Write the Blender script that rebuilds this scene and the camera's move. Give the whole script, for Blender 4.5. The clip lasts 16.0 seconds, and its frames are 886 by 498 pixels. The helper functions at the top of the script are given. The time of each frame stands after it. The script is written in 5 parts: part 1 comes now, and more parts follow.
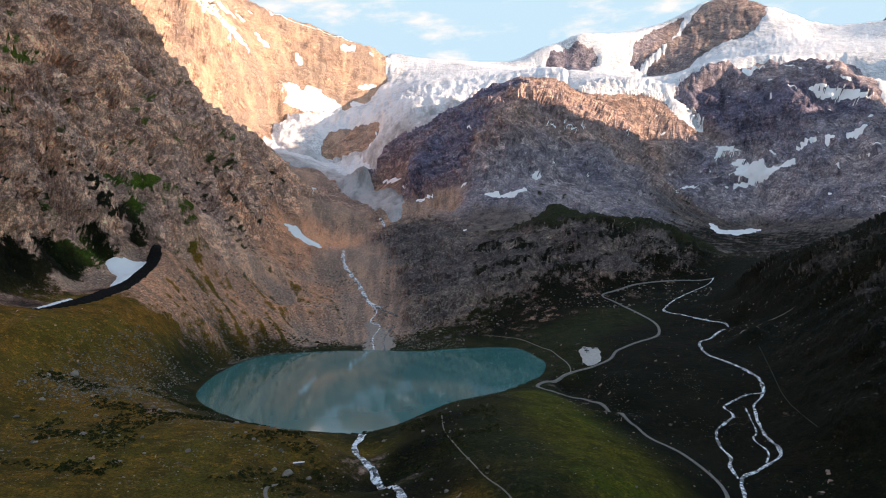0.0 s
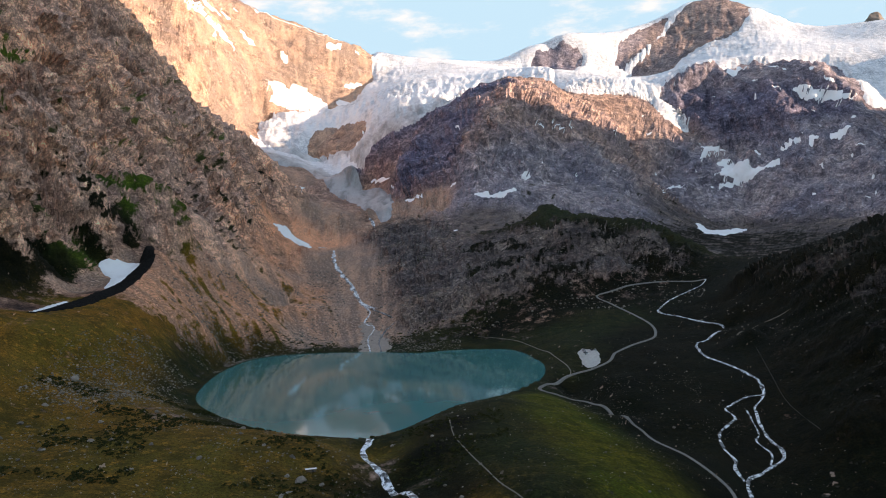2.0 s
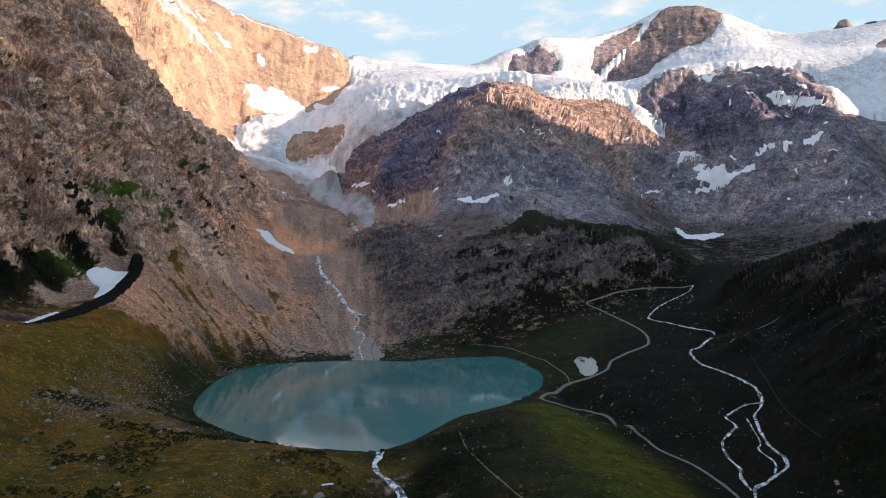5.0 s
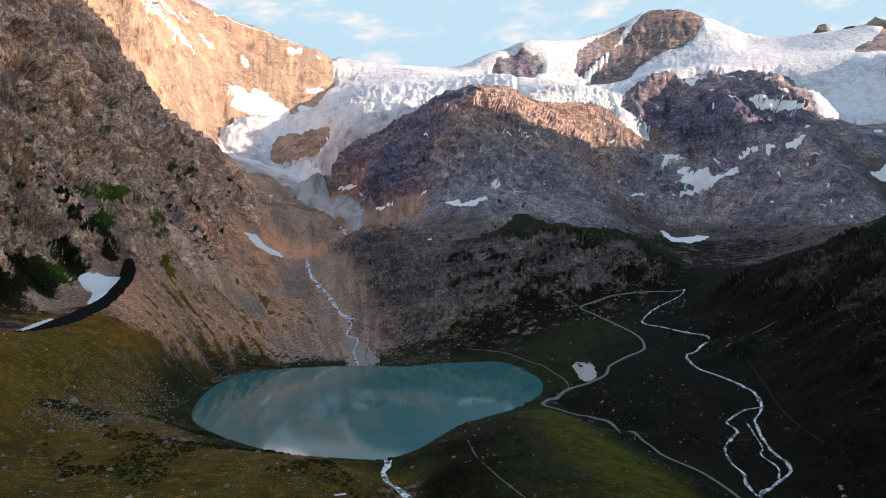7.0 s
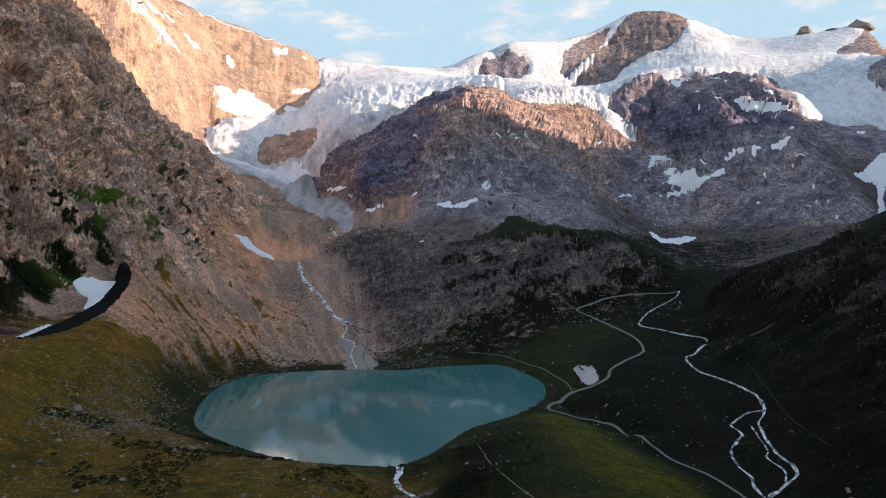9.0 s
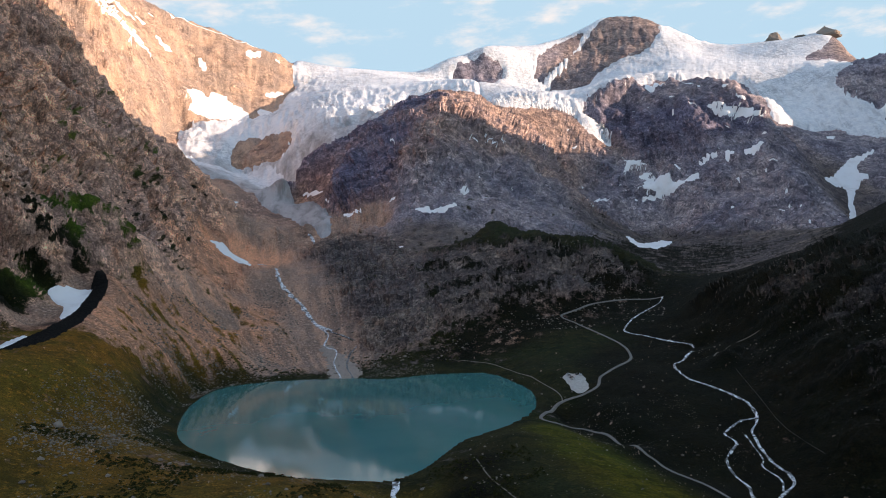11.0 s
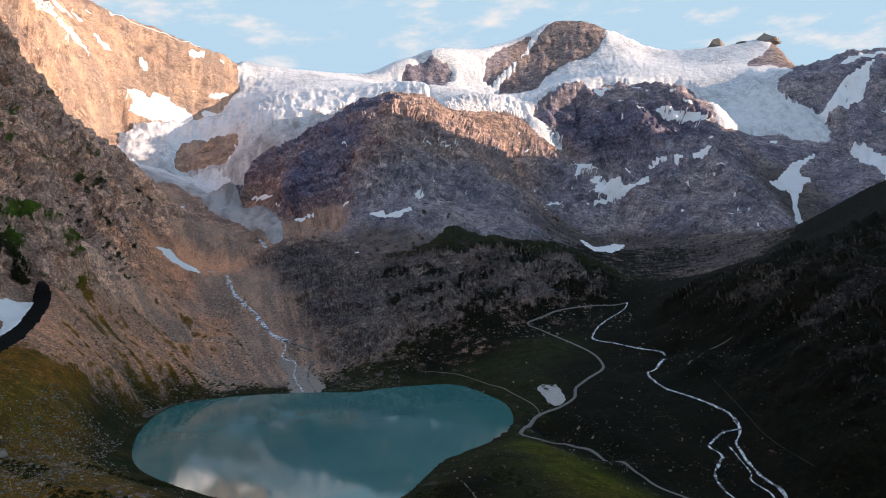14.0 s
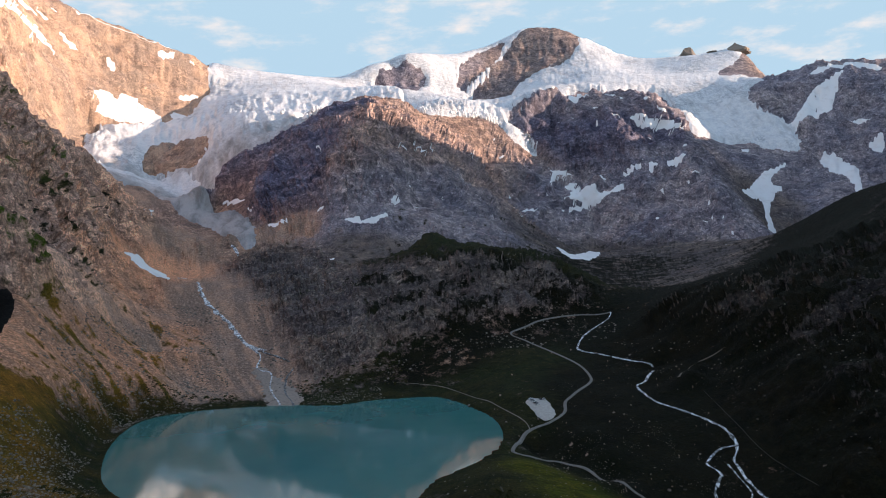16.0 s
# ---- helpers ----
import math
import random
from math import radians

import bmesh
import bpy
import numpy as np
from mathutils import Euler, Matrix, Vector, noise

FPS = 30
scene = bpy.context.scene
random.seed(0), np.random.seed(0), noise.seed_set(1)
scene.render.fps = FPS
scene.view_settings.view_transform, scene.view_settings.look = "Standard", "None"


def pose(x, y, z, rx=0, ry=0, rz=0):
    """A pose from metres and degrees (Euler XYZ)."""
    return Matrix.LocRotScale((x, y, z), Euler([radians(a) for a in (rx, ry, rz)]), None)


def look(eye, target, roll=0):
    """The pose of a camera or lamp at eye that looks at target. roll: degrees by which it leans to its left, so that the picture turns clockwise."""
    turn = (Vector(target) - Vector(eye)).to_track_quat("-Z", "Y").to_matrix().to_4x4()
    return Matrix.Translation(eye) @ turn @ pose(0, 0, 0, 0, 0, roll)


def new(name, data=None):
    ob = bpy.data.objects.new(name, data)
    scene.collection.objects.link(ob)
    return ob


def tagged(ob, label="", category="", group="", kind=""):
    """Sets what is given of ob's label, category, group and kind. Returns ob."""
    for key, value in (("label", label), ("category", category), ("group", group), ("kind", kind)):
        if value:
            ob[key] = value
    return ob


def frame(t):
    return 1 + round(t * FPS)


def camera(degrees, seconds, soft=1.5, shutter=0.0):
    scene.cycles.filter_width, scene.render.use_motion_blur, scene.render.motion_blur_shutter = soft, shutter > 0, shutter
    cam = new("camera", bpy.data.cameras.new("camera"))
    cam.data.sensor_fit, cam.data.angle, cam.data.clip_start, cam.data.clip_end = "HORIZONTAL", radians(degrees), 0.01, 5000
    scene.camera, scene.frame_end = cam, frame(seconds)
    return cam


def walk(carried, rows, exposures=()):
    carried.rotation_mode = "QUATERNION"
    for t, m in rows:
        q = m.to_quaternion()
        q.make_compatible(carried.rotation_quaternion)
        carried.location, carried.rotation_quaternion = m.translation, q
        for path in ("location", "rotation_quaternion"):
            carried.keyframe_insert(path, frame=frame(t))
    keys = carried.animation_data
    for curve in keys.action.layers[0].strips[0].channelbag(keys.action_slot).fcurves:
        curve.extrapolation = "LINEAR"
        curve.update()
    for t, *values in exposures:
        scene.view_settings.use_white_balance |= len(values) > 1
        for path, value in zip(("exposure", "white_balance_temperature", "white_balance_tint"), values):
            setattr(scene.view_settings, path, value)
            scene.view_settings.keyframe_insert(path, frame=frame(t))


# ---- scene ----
EXPOSURES = [(0.0, 2.02, 7700, 14), (16.0, 1.74, 7250, 14)]
cam = camera(57.53, 16.0, soft=1.0)
PATH = [
    (0, (-0.00, 0.00, 130.50), (-0.00, 999.94, 119.77), -3.36),
    (0.5, (-4.42, 0.48, 131.88), (1.32, 1000.39, 119.47), -3.36),
    (1, (-8.47, 0.37, 133.23), (2.49, 1000.22, 119.67), -3.32),
    (1.5, (-12.84, 0.38, 134.48), (3.61, 1000.15, 120.28), -3.31),
    (2, (-17.43, 0.43, 135.92), (4.70, 1000.09, 121.47), -3.34),
    (2.5, (-22.02, 0.02, 137.69), (5.92, 999.52, 122.92), -3.31),
    (3, (-26.17, 0.44, 138.92), (7.27, 999.77, 124.58), -3.34),
    (3.5, (-30.70, 0.61, 140.63), (8.76, 999.73, 126.29), -3.36),
    (4, (-34.84, 0.82, 141.76), (10.56, 999.69, 127.64), -3.37),
    (6.5, (-57.10, 2.15, 149.11), (18.83, 999.16, 135.06), -3.40),
    (7, (-61.73, 2.83, 150.14), (20.12, 999.37, 136.22), -3.41),
    (7.5, (-66.15, 3.13, 151.42), (21.18, 999.22, 137.51), -3.42),
    (8, (-71.54, 3.74, 152.91), (21.73, 999.28, 138.76), -3.45),
    (8.5, (-76.09, 4.47, 154.19), (22.31, 999.52, 140.07), -3.48),
    (9, (-80.90, 5.19, 155.54), (22.59, 999.71, 140.10), -3.52),
    (11.5, (-98.87, 24.13, 161.35), (53.42, 1012.39, 148.69), -3.66),
    (12, (-101.24, 29.61, 162.53), (64.28, 1015.74, 149.66), -3.67),
    (12.5, (-103.73, 35.42, 163.62), (69.62, 1020.19, 150.48), -3.70),
    (13, (-107.48, 41.75, 164.80), (75.44, 1024.77, 150.58), -3.82),
    (13.5, (-111.74, 48.43, 165.63), (82.90, 1029.19, 150.80), -3.89),
    (14, (-116.27, 55.41, 166.81), (91.00, 1033.59, 152.36), -3.90),
    (14.5, (-119.89, 62.93, 167.59), (101.58, 1038.01, 154.55), -3.78),
    (15, (-122.70, 71.26, 168.61), (107.79, 1044.26, 156.52), -3.66),
    (15.5, (-124.11, 78.86, 169.32), (114.25, 1049.98, 158.13), -3.58),
    (16, (-126.26, 86.58, 170.56), (118.79, 1056.04, 160.34), -3.55),
]
walk(cam, [(t, look(eye, target, roll)) for t, eye, target, roll in PATH], EXPOSURES)

# ---------------------------------------------------------------- light
SUN_AZIMUTH, SUN_HEIGHT = radians(99), radians(11)
sun = new("sun", bpy.data.lights.new("sun", "SUN"))
sun.data.energy, sun.data.angle, sun.data.color = 2.45, radians(0.5), (1.0, 0.80, 0.67)
to_sun = Vector((math.sin(SUN_AZIMUTH) * math.cos(SUN_HEIGHT), math.cos(SUN_AZIMUTH) * math.cos(SUN_HEIGHT), math.sin(SUN_HEIGHT)))
sun.matrix_world = look(to_sun * 3000, (0, 0, 0))

world = bpy.data.worlds.new("sky")
scene.world = world
world.use_nodes = True
nt = world.node_tree
bg = nt.nodes["Background"]
sky = nt.nodes.new("ShaderNodeTexSky")
sky.sky_type, sky.sun_disc, sky.sun_elevation, sky.sun_rotation = "NISHITA", False, SUN_HEIGHT, SUN_AZIMUTH
sky.altitude, sky.dust_density = 2000, 0.3
# thin warm-edged clouds: low puffs and long streaks
geo = nt.nodes.new("ShaderNodeTexCoord")
stretch = nt.nodes.new("ShaderNodeMapping")
stretch.inputs["Scale"].default_value = (9.0, 9.0, 26.0)
nt.links.new(geo.outputs["Generated"], stretch.inputs[0])
puff = nt.nodes.new("ShaderNodeTexNoise")
puff.inputs["Scale"].default_value, puff.inputs["Detail"].default_value, puff.inputs["Roughness"].default_value = 1.3, 8, 0.6
nt.links.new(stretch.outputs[0], puff.inputs["Vector"])
thin = nt.nodes.new("ShaderNodeMapRange")
thin.interpolation_type = "SMOOTHSTEP"
for key, value in (("From Min", 0.47), ("From Max", 0.76), ("To Min", 0.0), ("To Max", 0.6)):
    thin.inputs[key].default_value = value
nt.links.new(puff.outputs["Fac"], thin.inputs["Value"])
cloudy = nt.nodes.new("ShaderNodeMix")
cloudy.data_type = "RGBA"
cloudy.inputs[7].default_value = (2.5, 2.1, 1.9, 1)
nt.links.new(thin.outputs[0], cloudy.inputs[0])
# the hazy glow beside the sun stays as soft as the rest of the sky
haze = nt.nodes.new("ShaderNodeMix")
haze.data_type, haze.blend_type = "RGBA", "DARKEN"
haze.inputs[0].default_value = 1.0
haze.inputs[7].default_value = (0.88, 1.39, 1.86, 1)
nt.links.new(sky.outputs[0], haze.inputs[6])
nt.links.new(haze.outputs[2], cloudy.inputs[6])
nt.links.new(cloudy.outputs[2], bg.inputs[0])
bg.inputs[1].default_value = 0.15
scene.view_settings.exposure = 1.3

# ---------------------------------------------------------------- materials
ROCKS = {
    "grey": (0.385, 0.262, 0.198),
    "pink": (0.62, 0.322, 0.20),
    "brown": (0.76, 0.485, 0.35),
    "ochre": (0.41, 0.315, 0.25),
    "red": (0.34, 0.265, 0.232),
    # its bluish lift stands in for haze over the distant mountains
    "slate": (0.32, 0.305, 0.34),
    # slate darkened and blued by the shade on faces turned from the sun
    "shaded_slate": (0.17, 0.17, 0.235),
    "umber": (0.40, 0.31, 0.28),
    # rock of the right hillside and knoll, darkened with their shade
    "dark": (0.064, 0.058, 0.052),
    "pale": (0.17, 0.147, 0.135),
    "peak": (0.31, 0.262, 0.25),
    "near_black": (0.028, 0.027, 0.027),
}
TURFS = {
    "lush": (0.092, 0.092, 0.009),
    "ledge_green": (0.075, 0.120, 0.016),
    "olive": (0.235, 0.125, 0.021),
    "bench": (0.175, 0.104, 0.020),
    "ledge": (0.115, 0.125, 0.030),
    # near-black: the deep shade of the valley is put into this heath tone
    "shaded_heath": (0.0098, 0.0097, 0.0046),
    "mixed": (0.030, 0.033, 0.012),
}


class Mat:
    """A node material under construction."""

    def __init__(self, name):
        self.m = bpy.data.materials.new(name)
        self.m.use_nodes = True
        self.nt = self.m.node_tree
        self.bsdf = self.nt.nodes["Principled BSDF"]
        self.coord = self.add("ShaderNodeTexCoord").outputs["Object"]

    def add(self, kind, **inputs):
        n = self.nt.nodes.new(kind)
        for k, v in inputs.items():
            self.put(n.inputs[k.replace("_", " ")], v)
        return n

    def put(self, socket, v):
        if isinstance(v, bpy.types.NodeSocket):
            self.nt.links.new(v, socket)
        else:
            socket.default_value = v

    def noise(self, scale, detail=6, rough=0.6, where=None, distort=0.0):
        n = self.add("ShaderNodeTexNoise", Scale=scale, Detail=detail, Roughness=rough, Distortion=distort)
        self.put(n.inputs["Vector"], where or self.coord)
        return n.outputs["Fac"]

    def bent(self, scale, by):
        """The place, bent by noise."""
        n = self.add("ShaderNodeTexNoise", Scale=scale, Detail=3, Vector=self.coord)
        off = self.nt.nodes.new("ShaderNodeVectorMath")
        off.operation = "MULTIPLY_ADD"
        self.put(off.inputs[0], n.outputs["Color"])
        off.inputs[1].default_value = (by, by, by)
        self.put(off.inputs[2], self.coord)
        return off.outputs[0]

    def cells(self, scale, where):
        """A random value for each of many broken plates."""
        n = self.add("ShaderNodeTexVoronoi", Scale=scale, Vector=where)
        return self.add("ShaderNodeSeparateColor", Color=n.outputs["Color"]).outputs[0]

    def edges(self, scale, where):
        """Distance to the nearest joint between broken plates."""
        n = self.add("ShaderNodeTexVoronoi", Scale=scale, Vector=where)
        n.feature = "DISTANCE_TO_EDGE"
        return n.outputs["Distance"]

    def ramp(self, fac, lo, hi, a=0.0, b=1.0):
        n = self.add("ShaderNodeMapRange", Value=fac)
        n.interpolation_type = "SMOOTHSTEP"
        for k, v in zip(("From Min", "From Max", "To Min", "To Max"), (lo, hi, a, b)):
            n.inputs[k].default_value = v
        return n.outputs[0]

    def mix(self, fac, a, b, blend="MIX"):
        n = self.nt.nodes.new("ShaderNodeMix")
        n.data_type, n.blend_type = "RGBA", blend
        self.put(n.inputs[0], fac)
        self.put(n.inputs[6], (*a, 1) if isinstance(a, tuple) else a)
        self.put(n.inputs[7], (*b, 1) if isinstance(b, tuple) else b)
        return n.outputs[2]

    def math(self, op, a, b=0.0):
        n = self.nt.nodes.new("ShaderNodeMath")
        n.operation = op
        self.put(n.inputs[0], a)
        self.put(n.inputs[1], b)
        return n.outputs[0]

    def attr(self, name):
        n = self.nt.nodes.new("ShaderNodeAttribute")
        n.attribute_name = name
        return n

    def bump(self, height, distance, strength=1.0, after=None):
        n = self.add("ShaderNodeBump", Height=height, Distance=distance, Strength=strength)
        if after is not None:
            self.put(n.inputs["Normal"], after)
        return n.outputs[0]

    def done(self, color, rough=0.9, normal=None, **more):
        self.put(self.bsdf.inputs["Base Color"], (*color, 1) if isinstance(color, tuple) else color)
        self.put(self.bsdf.inputs["Roughness"], rough)
        if normal is not None:
            self.put(self.bsdf.inputs["Normal"], normal)
        for k, v in more.items():
            self.put(self.bsdf.inputs[k.replace("_", " ")], v)
        return self.m


def ground_material():
    m = Mat("alpine_ground")
    rock, turf_tone = m.attr("rock").outputs["Color"], m.attr("turf").outputs["Color"]
    cover = m.add("ShaderNodeSeparateColor", Color=m.attr("cover").outputs["Color"])
    grass, scree, fleck = cover.outputs[0], cover.outputs[1], cover.outputs[2]
    bent = m.bent(0.012, 40)
    squeezed = lambda scale, turn=(0, 0, 0): m.add("ShaderNodeMapping", Vector=bent, Scale=scale, Rotation=turn).outputs[0]
    times = lambda f: m.mix(1.0, rock, f, "MULTIPLY")
    grain = m.noise(0.35, 7, 0.72)
    # bare rock: broad weathered zones, tilted beds, upright clefts, cracks and pale fresh scars
    zones = m.noise(0.0055, 6, 0.62)
    beds = m.noise(0.020, 8, 0.68, where=squeezed((0.45, 0.45, 1.7), (0.35, 0.25, 0)))
    clefts = m.noise(0.022, 8, 0.66, where=squeezed((1.0, 1.0, 0.28)))
    stone = m.mix(m.ramp(zones, 0.38, 0.62), times((0.78, 0.78, 0.84)), times((1.30, 1.17, 1.05)))
    stone = m.mix(m.ramp(m.noise(0.009, 5, 0.6, distort=0.6), 0.52, 0.68, 0, 0.5), stone, times((1.25, 0.98, 0.86)))
    stone = m.mix(m.ramp(beds, 0.46, 0.58, 0, 0.55), stone, times((0.52, 0.51, 0.55)))
    # crevice shade is put into the colour: dark noise clefts, cracks and creases
    stone = m.mix(m.ramp(clefts, 0.54, 0.61, 0, 0.6), stone, times((0.36, 0.35, 0.39)))
    stone = m.mix(m.ramp(m.noise(0.030, 9, 0.7, distort=0.5), 0.55, 0.61, 0, 0.55), stone, times((1.75, 1.66, 1.58)))
    stone = m.mix(m.ramp(m.noise(0.050, 9, 0.7, where=squeezed((0.7, 0.7, 1.3), (0.5, 0.2, 0))), 0.53, 0.59, 0, 0.55), stone, times((0.34, 0.34, 0.38)))
    # broken faces, each weathered in its own tone, and the cracks between them
    upright, lying = squeezed((1.0, 1.0, 0.6)), squeezed((0.6, 0.6, 1.2), (0.35, 0.25, 0))
    for size, where, dark, light in ((0.03, upright, 0.88, 1.13), (0.085, lying, 0.74, 1.28), (0.24, upright, 0.62, 1.42)):
        face_tone = m.cells(size, where)
        stone = m.mix(1.0, stone, m.mix(face_tone, (dark, dark, dark * 1.03), (light, light * 0.985, light * 0.96)), "MULTIPLY")
    for where, size, wide, deep in ((upright, 0.05, 0.05, 0.6), (lying, 0.14, 0.07, 0.65), (upright, 0.34, 0.09, 0.55)):
        crack = m.math("ADD", m.edges(size, where), m.math("MULTIPLY", m.noise(0.02, 4), 0.10))
        stone = m.mix(m.ramp(crack, 0.035, 0.035 + wide, deep, 0.0), stone, times((0.20, 0.19, 0.21)))
    crease = m.math("ABSOLUTE", m.math("SUBTRACT", m.noise(0.035, 9, 0.7, where=squeezed((1.0, 1.0, 0.45))), 0.5))
    stone = m.mix(m.ramp(crease, 0.0, 0.012, 0.65, 0.0), stone, times((0.22, 0.21, 0.23)))
    stone = m.mix(1.0, stone, m.mix(m.ramp(grain, 0.36, 0.64), (0.60, 0.60, 0.61), (1.42, 1.41, 1.39)), "MULTIPLY")
    # loose scree: fans of finer and coarser rubble drawn out down the slope
    fans = m.attr("streak").outputs["Fac"]
    loose = m.mix(m.ramp(fans, 0.38, 0.62), times((0.66, 0.66, 0.68)), times((1.25, 1.10, 1.0)))
    loose = m.mix(m.ramp(m.noise(0.014, 5, 0.6), 0.48, 0.66, 0, 0.6), loose, times((0.72, 0.76, 0.84)))
    loose = m.mix(1.0, loose, m.mix(m.ramp(grain, 0.34, 0.66), (0.55, 0.54, 0.53), (1.5, 1.46, 1.42)), "MULTIPLY")
    loose = m.mix(m.ramp(m.cells(0.5, m.coord), 0.86, 0.97, 0, 0.6), loose, times((1.9, 1.85, 1.8)))
    # turf: mats of grass and dwarf shrub, worn and dry in places
    tone = lambda f: m.mix(1.0, turf_tone, f, "MULTIPLY")
    mats = m.noise(0.045, 8, 0.7)
    turf = m.mix(m.ramp(m.noise(0.011, 5, 0.6), 0.36, 0.64), tone((0.72, 0.92, 0.8)), tone((1.32, 1.04, 0.95)))
    turf = m.mix(m.ramp(m.noise(0.018, 7, 0.66), 0.52, 0.62, 0, 0.7), turf, tone((0.40, 0.52, 0.45)))
    turf = m.mix(m.ramp(mats, 0.46, 0.62, 0, 0.85), turf, tone((0.36, 0.44, 0.45)))
    turf = m.mix(m.ramp(m.noise(0.13, 8, 0.72), 0.52, 0.64, 0, 0.75), turf, tone((2.2, 1.8, 1.5)))
    turf = m.mix(m.ramp(m.noise(0.6, 5, 0.75), 0.44, 0.58, 0, 0.75), turf, tone((0.30, 0.34, 0.36)))
    stony = m.math("ADD", m.cells(0.5, m.coord), m.math("MULTIPLY", m.math("SUBTRACT", m.noise(0.02, 4), 0.5), 0.35))
    turf = m.mix(m.ramp(stony, 1.0, 1.06, 0, 0.6), turf, (0.11, 0.094, 0.078))
    col = m.mix(scree, stone, loose)
    uneven = m.math("ADD", m.math("MULTIPLY", m.math("SUBTRACT", m.noise(0.03, 9, 0.72), 0.5), 1.5), m.math("MULTIPLY", m.math("SUBTRACT", grain, 0.5), 1.1))
    col = m.mix(m.ramp(m.math("ADD", grass, uneven), 0.36, 0.64), col, turf)
    col = m.mix(m.ramp(m.math("ADD", fleck, m.math("MULTIPLY", m.math("SUBTRACT", grain, 0.5), 0.8)), 0.62, 0.85, 0, 0.6), col, times((1.5, 1.5, 1.5)))
    n = m.bump(clefts, 4.0, 0.8)
    n = m.bump(beds, 2.5, 0.7, n)
    n = m.bump(m.cells(0.14, lying), 1.6, 0.6, n)
    n = m.bump(m.noise(0.12, 8, 0.72), 2.0, 0.7, n)
    n = m.bump(grain, 1.2, 0.8, n)
    return m.done(col, 0.95, n, Specular_IOR_Level=0.08)


# ---------------------------------------------------------------- relief
LINES = []


def crag(land, rough, grass, scree, rock, turf, *points):
    """One line of the relief (a crest, a foot, a terrace edge) and the ground along it."""
    LINES.append((land, rough, grass, scree, rock, turf, points))


crag("ground", 1, 0.8, 0.3, "pale", "mixed", (-243, 741, 1), (-258, 814, 1), (-267, 908, 1), (-256, 992, 1), (-227, 1020, 1), (-168, 1022, 1), (-108, 1007, 1), (-71, 990, 1), (-36, 965, 1), (5, 973, 1), (53, 962, 1), (80, 951, 1), (94, 896, 1), (103, 809, 1), (80, 717, 1), (51, 684, 1), (25, 662, 1), (1, 646, 1), (-16, 615, 1), (-35, 580, 1), (-52, 560, 1), (-66, 550, 1), (-97, 566, 1), (-135, 588, 1), (-168, 621, 1), (-206, 674, 1))
crag("ground", 0, 0, 1, "grey", "shaded_heath", (-173, 760, -12), (-181, 909, -12), (-94, 917, -12), (-27, 897, -12), (25, 852, -12), (0, 727, -12), (-40, 687, -12), (-69, 648, -12), (-129, 690, -12))
crag("ground", 3, 0.95, 0.0, "grey", "bench", (-276, 527, 27), (-220, 482, 23), (-151, 480, 18), (-90, 500, 10), (-59, 520, -6))
crag("ground", 3, 0.75, 0.2, "grey", "bench", (-306, 656, 39), (-280, 690, 25), (-207, 551, 22), (-130, 545, 12), (-100, 548, 4))
crag("ground", 3, 0.95, 0.0, "grey", "bench", (-300, 380, 30), (-200, 360, 15), (-100, 380, 0), (0, 400, -10))
crag("moraine", 2, 0.9, 0.2, "pink", "olive", (-331, 647, 52), (-345, 600, 65), (-316, 763, 66), (-322, 860, 72))
crag("moraine", 2, 0.34, 1, "pink", "olive", (-318, 930, 72), (-329, 1061, 99), (-290, 1218, 78), (-268, 1091, 51), (-242, 1060, 40), (-212, 1377, 52), (-280, 960, 40))
crag("moraine", 1, 0.0, 1, "pink", "olive", (-367, 1058, 141), (-366, 1025, 126), (-363, 990, 114), (-365, 960, 105), (-366, 930, 99))
crag("moraine", 2, 0.7, 0.3, "pink", "olive", (-370, 885, 95), (-380, 850, 91), (-386, 800, 89), (-388, 760, 88), (-382, 690, 90))
crag("moraine", 2, 0.8, 0.2, "pink", "olive", (-410, 600, 110), (-430, 500, 108), (-440, 380, 105))
crag("moraine", 1, 0, 0.3, "near_black", "shaded_heath", (-376, 1075, 143), (-378, 1045, 129), (-378, 1010, 117), (-379, 960, 105), (-383, 900, 98), (-392, 850, 94), (-403, 790, 89))
crag("moraine", 2, 0.1, 0.6, "grey", "shaded_heath", (-398, 1045, 129), (-401, 1005, 114), (-404, 960, 107), (-410, 905, 100))
crag("left_mountain", 6, 0.95, 0.0, "brown", "shaded_heath", (-404, 1066, 158), (-436, 1015, 142), (-452, 916, 142), (-470, 800, 140), (-500, 650, 150))
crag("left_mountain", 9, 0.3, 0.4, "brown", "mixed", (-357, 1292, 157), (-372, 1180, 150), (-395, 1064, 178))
crag("left_mountain", 16, 0.5, 0.0, "brown", "shaded_heath", (-480, 880, 215), (-490, 990, 228), (-427, 1070, 219), (-466, 1096, 243), (-435, 1280, 250), (-421, 1474, 269), (-374, 1857, 261))
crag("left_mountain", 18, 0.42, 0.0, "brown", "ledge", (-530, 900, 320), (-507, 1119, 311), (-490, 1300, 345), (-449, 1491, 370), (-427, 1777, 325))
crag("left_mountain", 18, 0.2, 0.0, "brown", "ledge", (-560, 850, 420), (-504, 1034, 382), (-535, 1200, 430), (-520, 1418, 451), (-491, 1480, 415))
crag("left_mountain", 18, 0.05, 0.0, "brown", "shaded_heath", (-640, 1000, 580), (-600, 1200, 560), (-561, 1360, 508))
crag("left_mountain", 14, 0.08, 0.0, "brown", "shaded_heath", (-549, 1470, 600), (-536, 1540, 561), (-521, 1610, 517), (-498, 1690, 468), (-465, 1800, 427), (-435, 1930, 397), (-403, 2010, 345), (-385, 2030, 315))
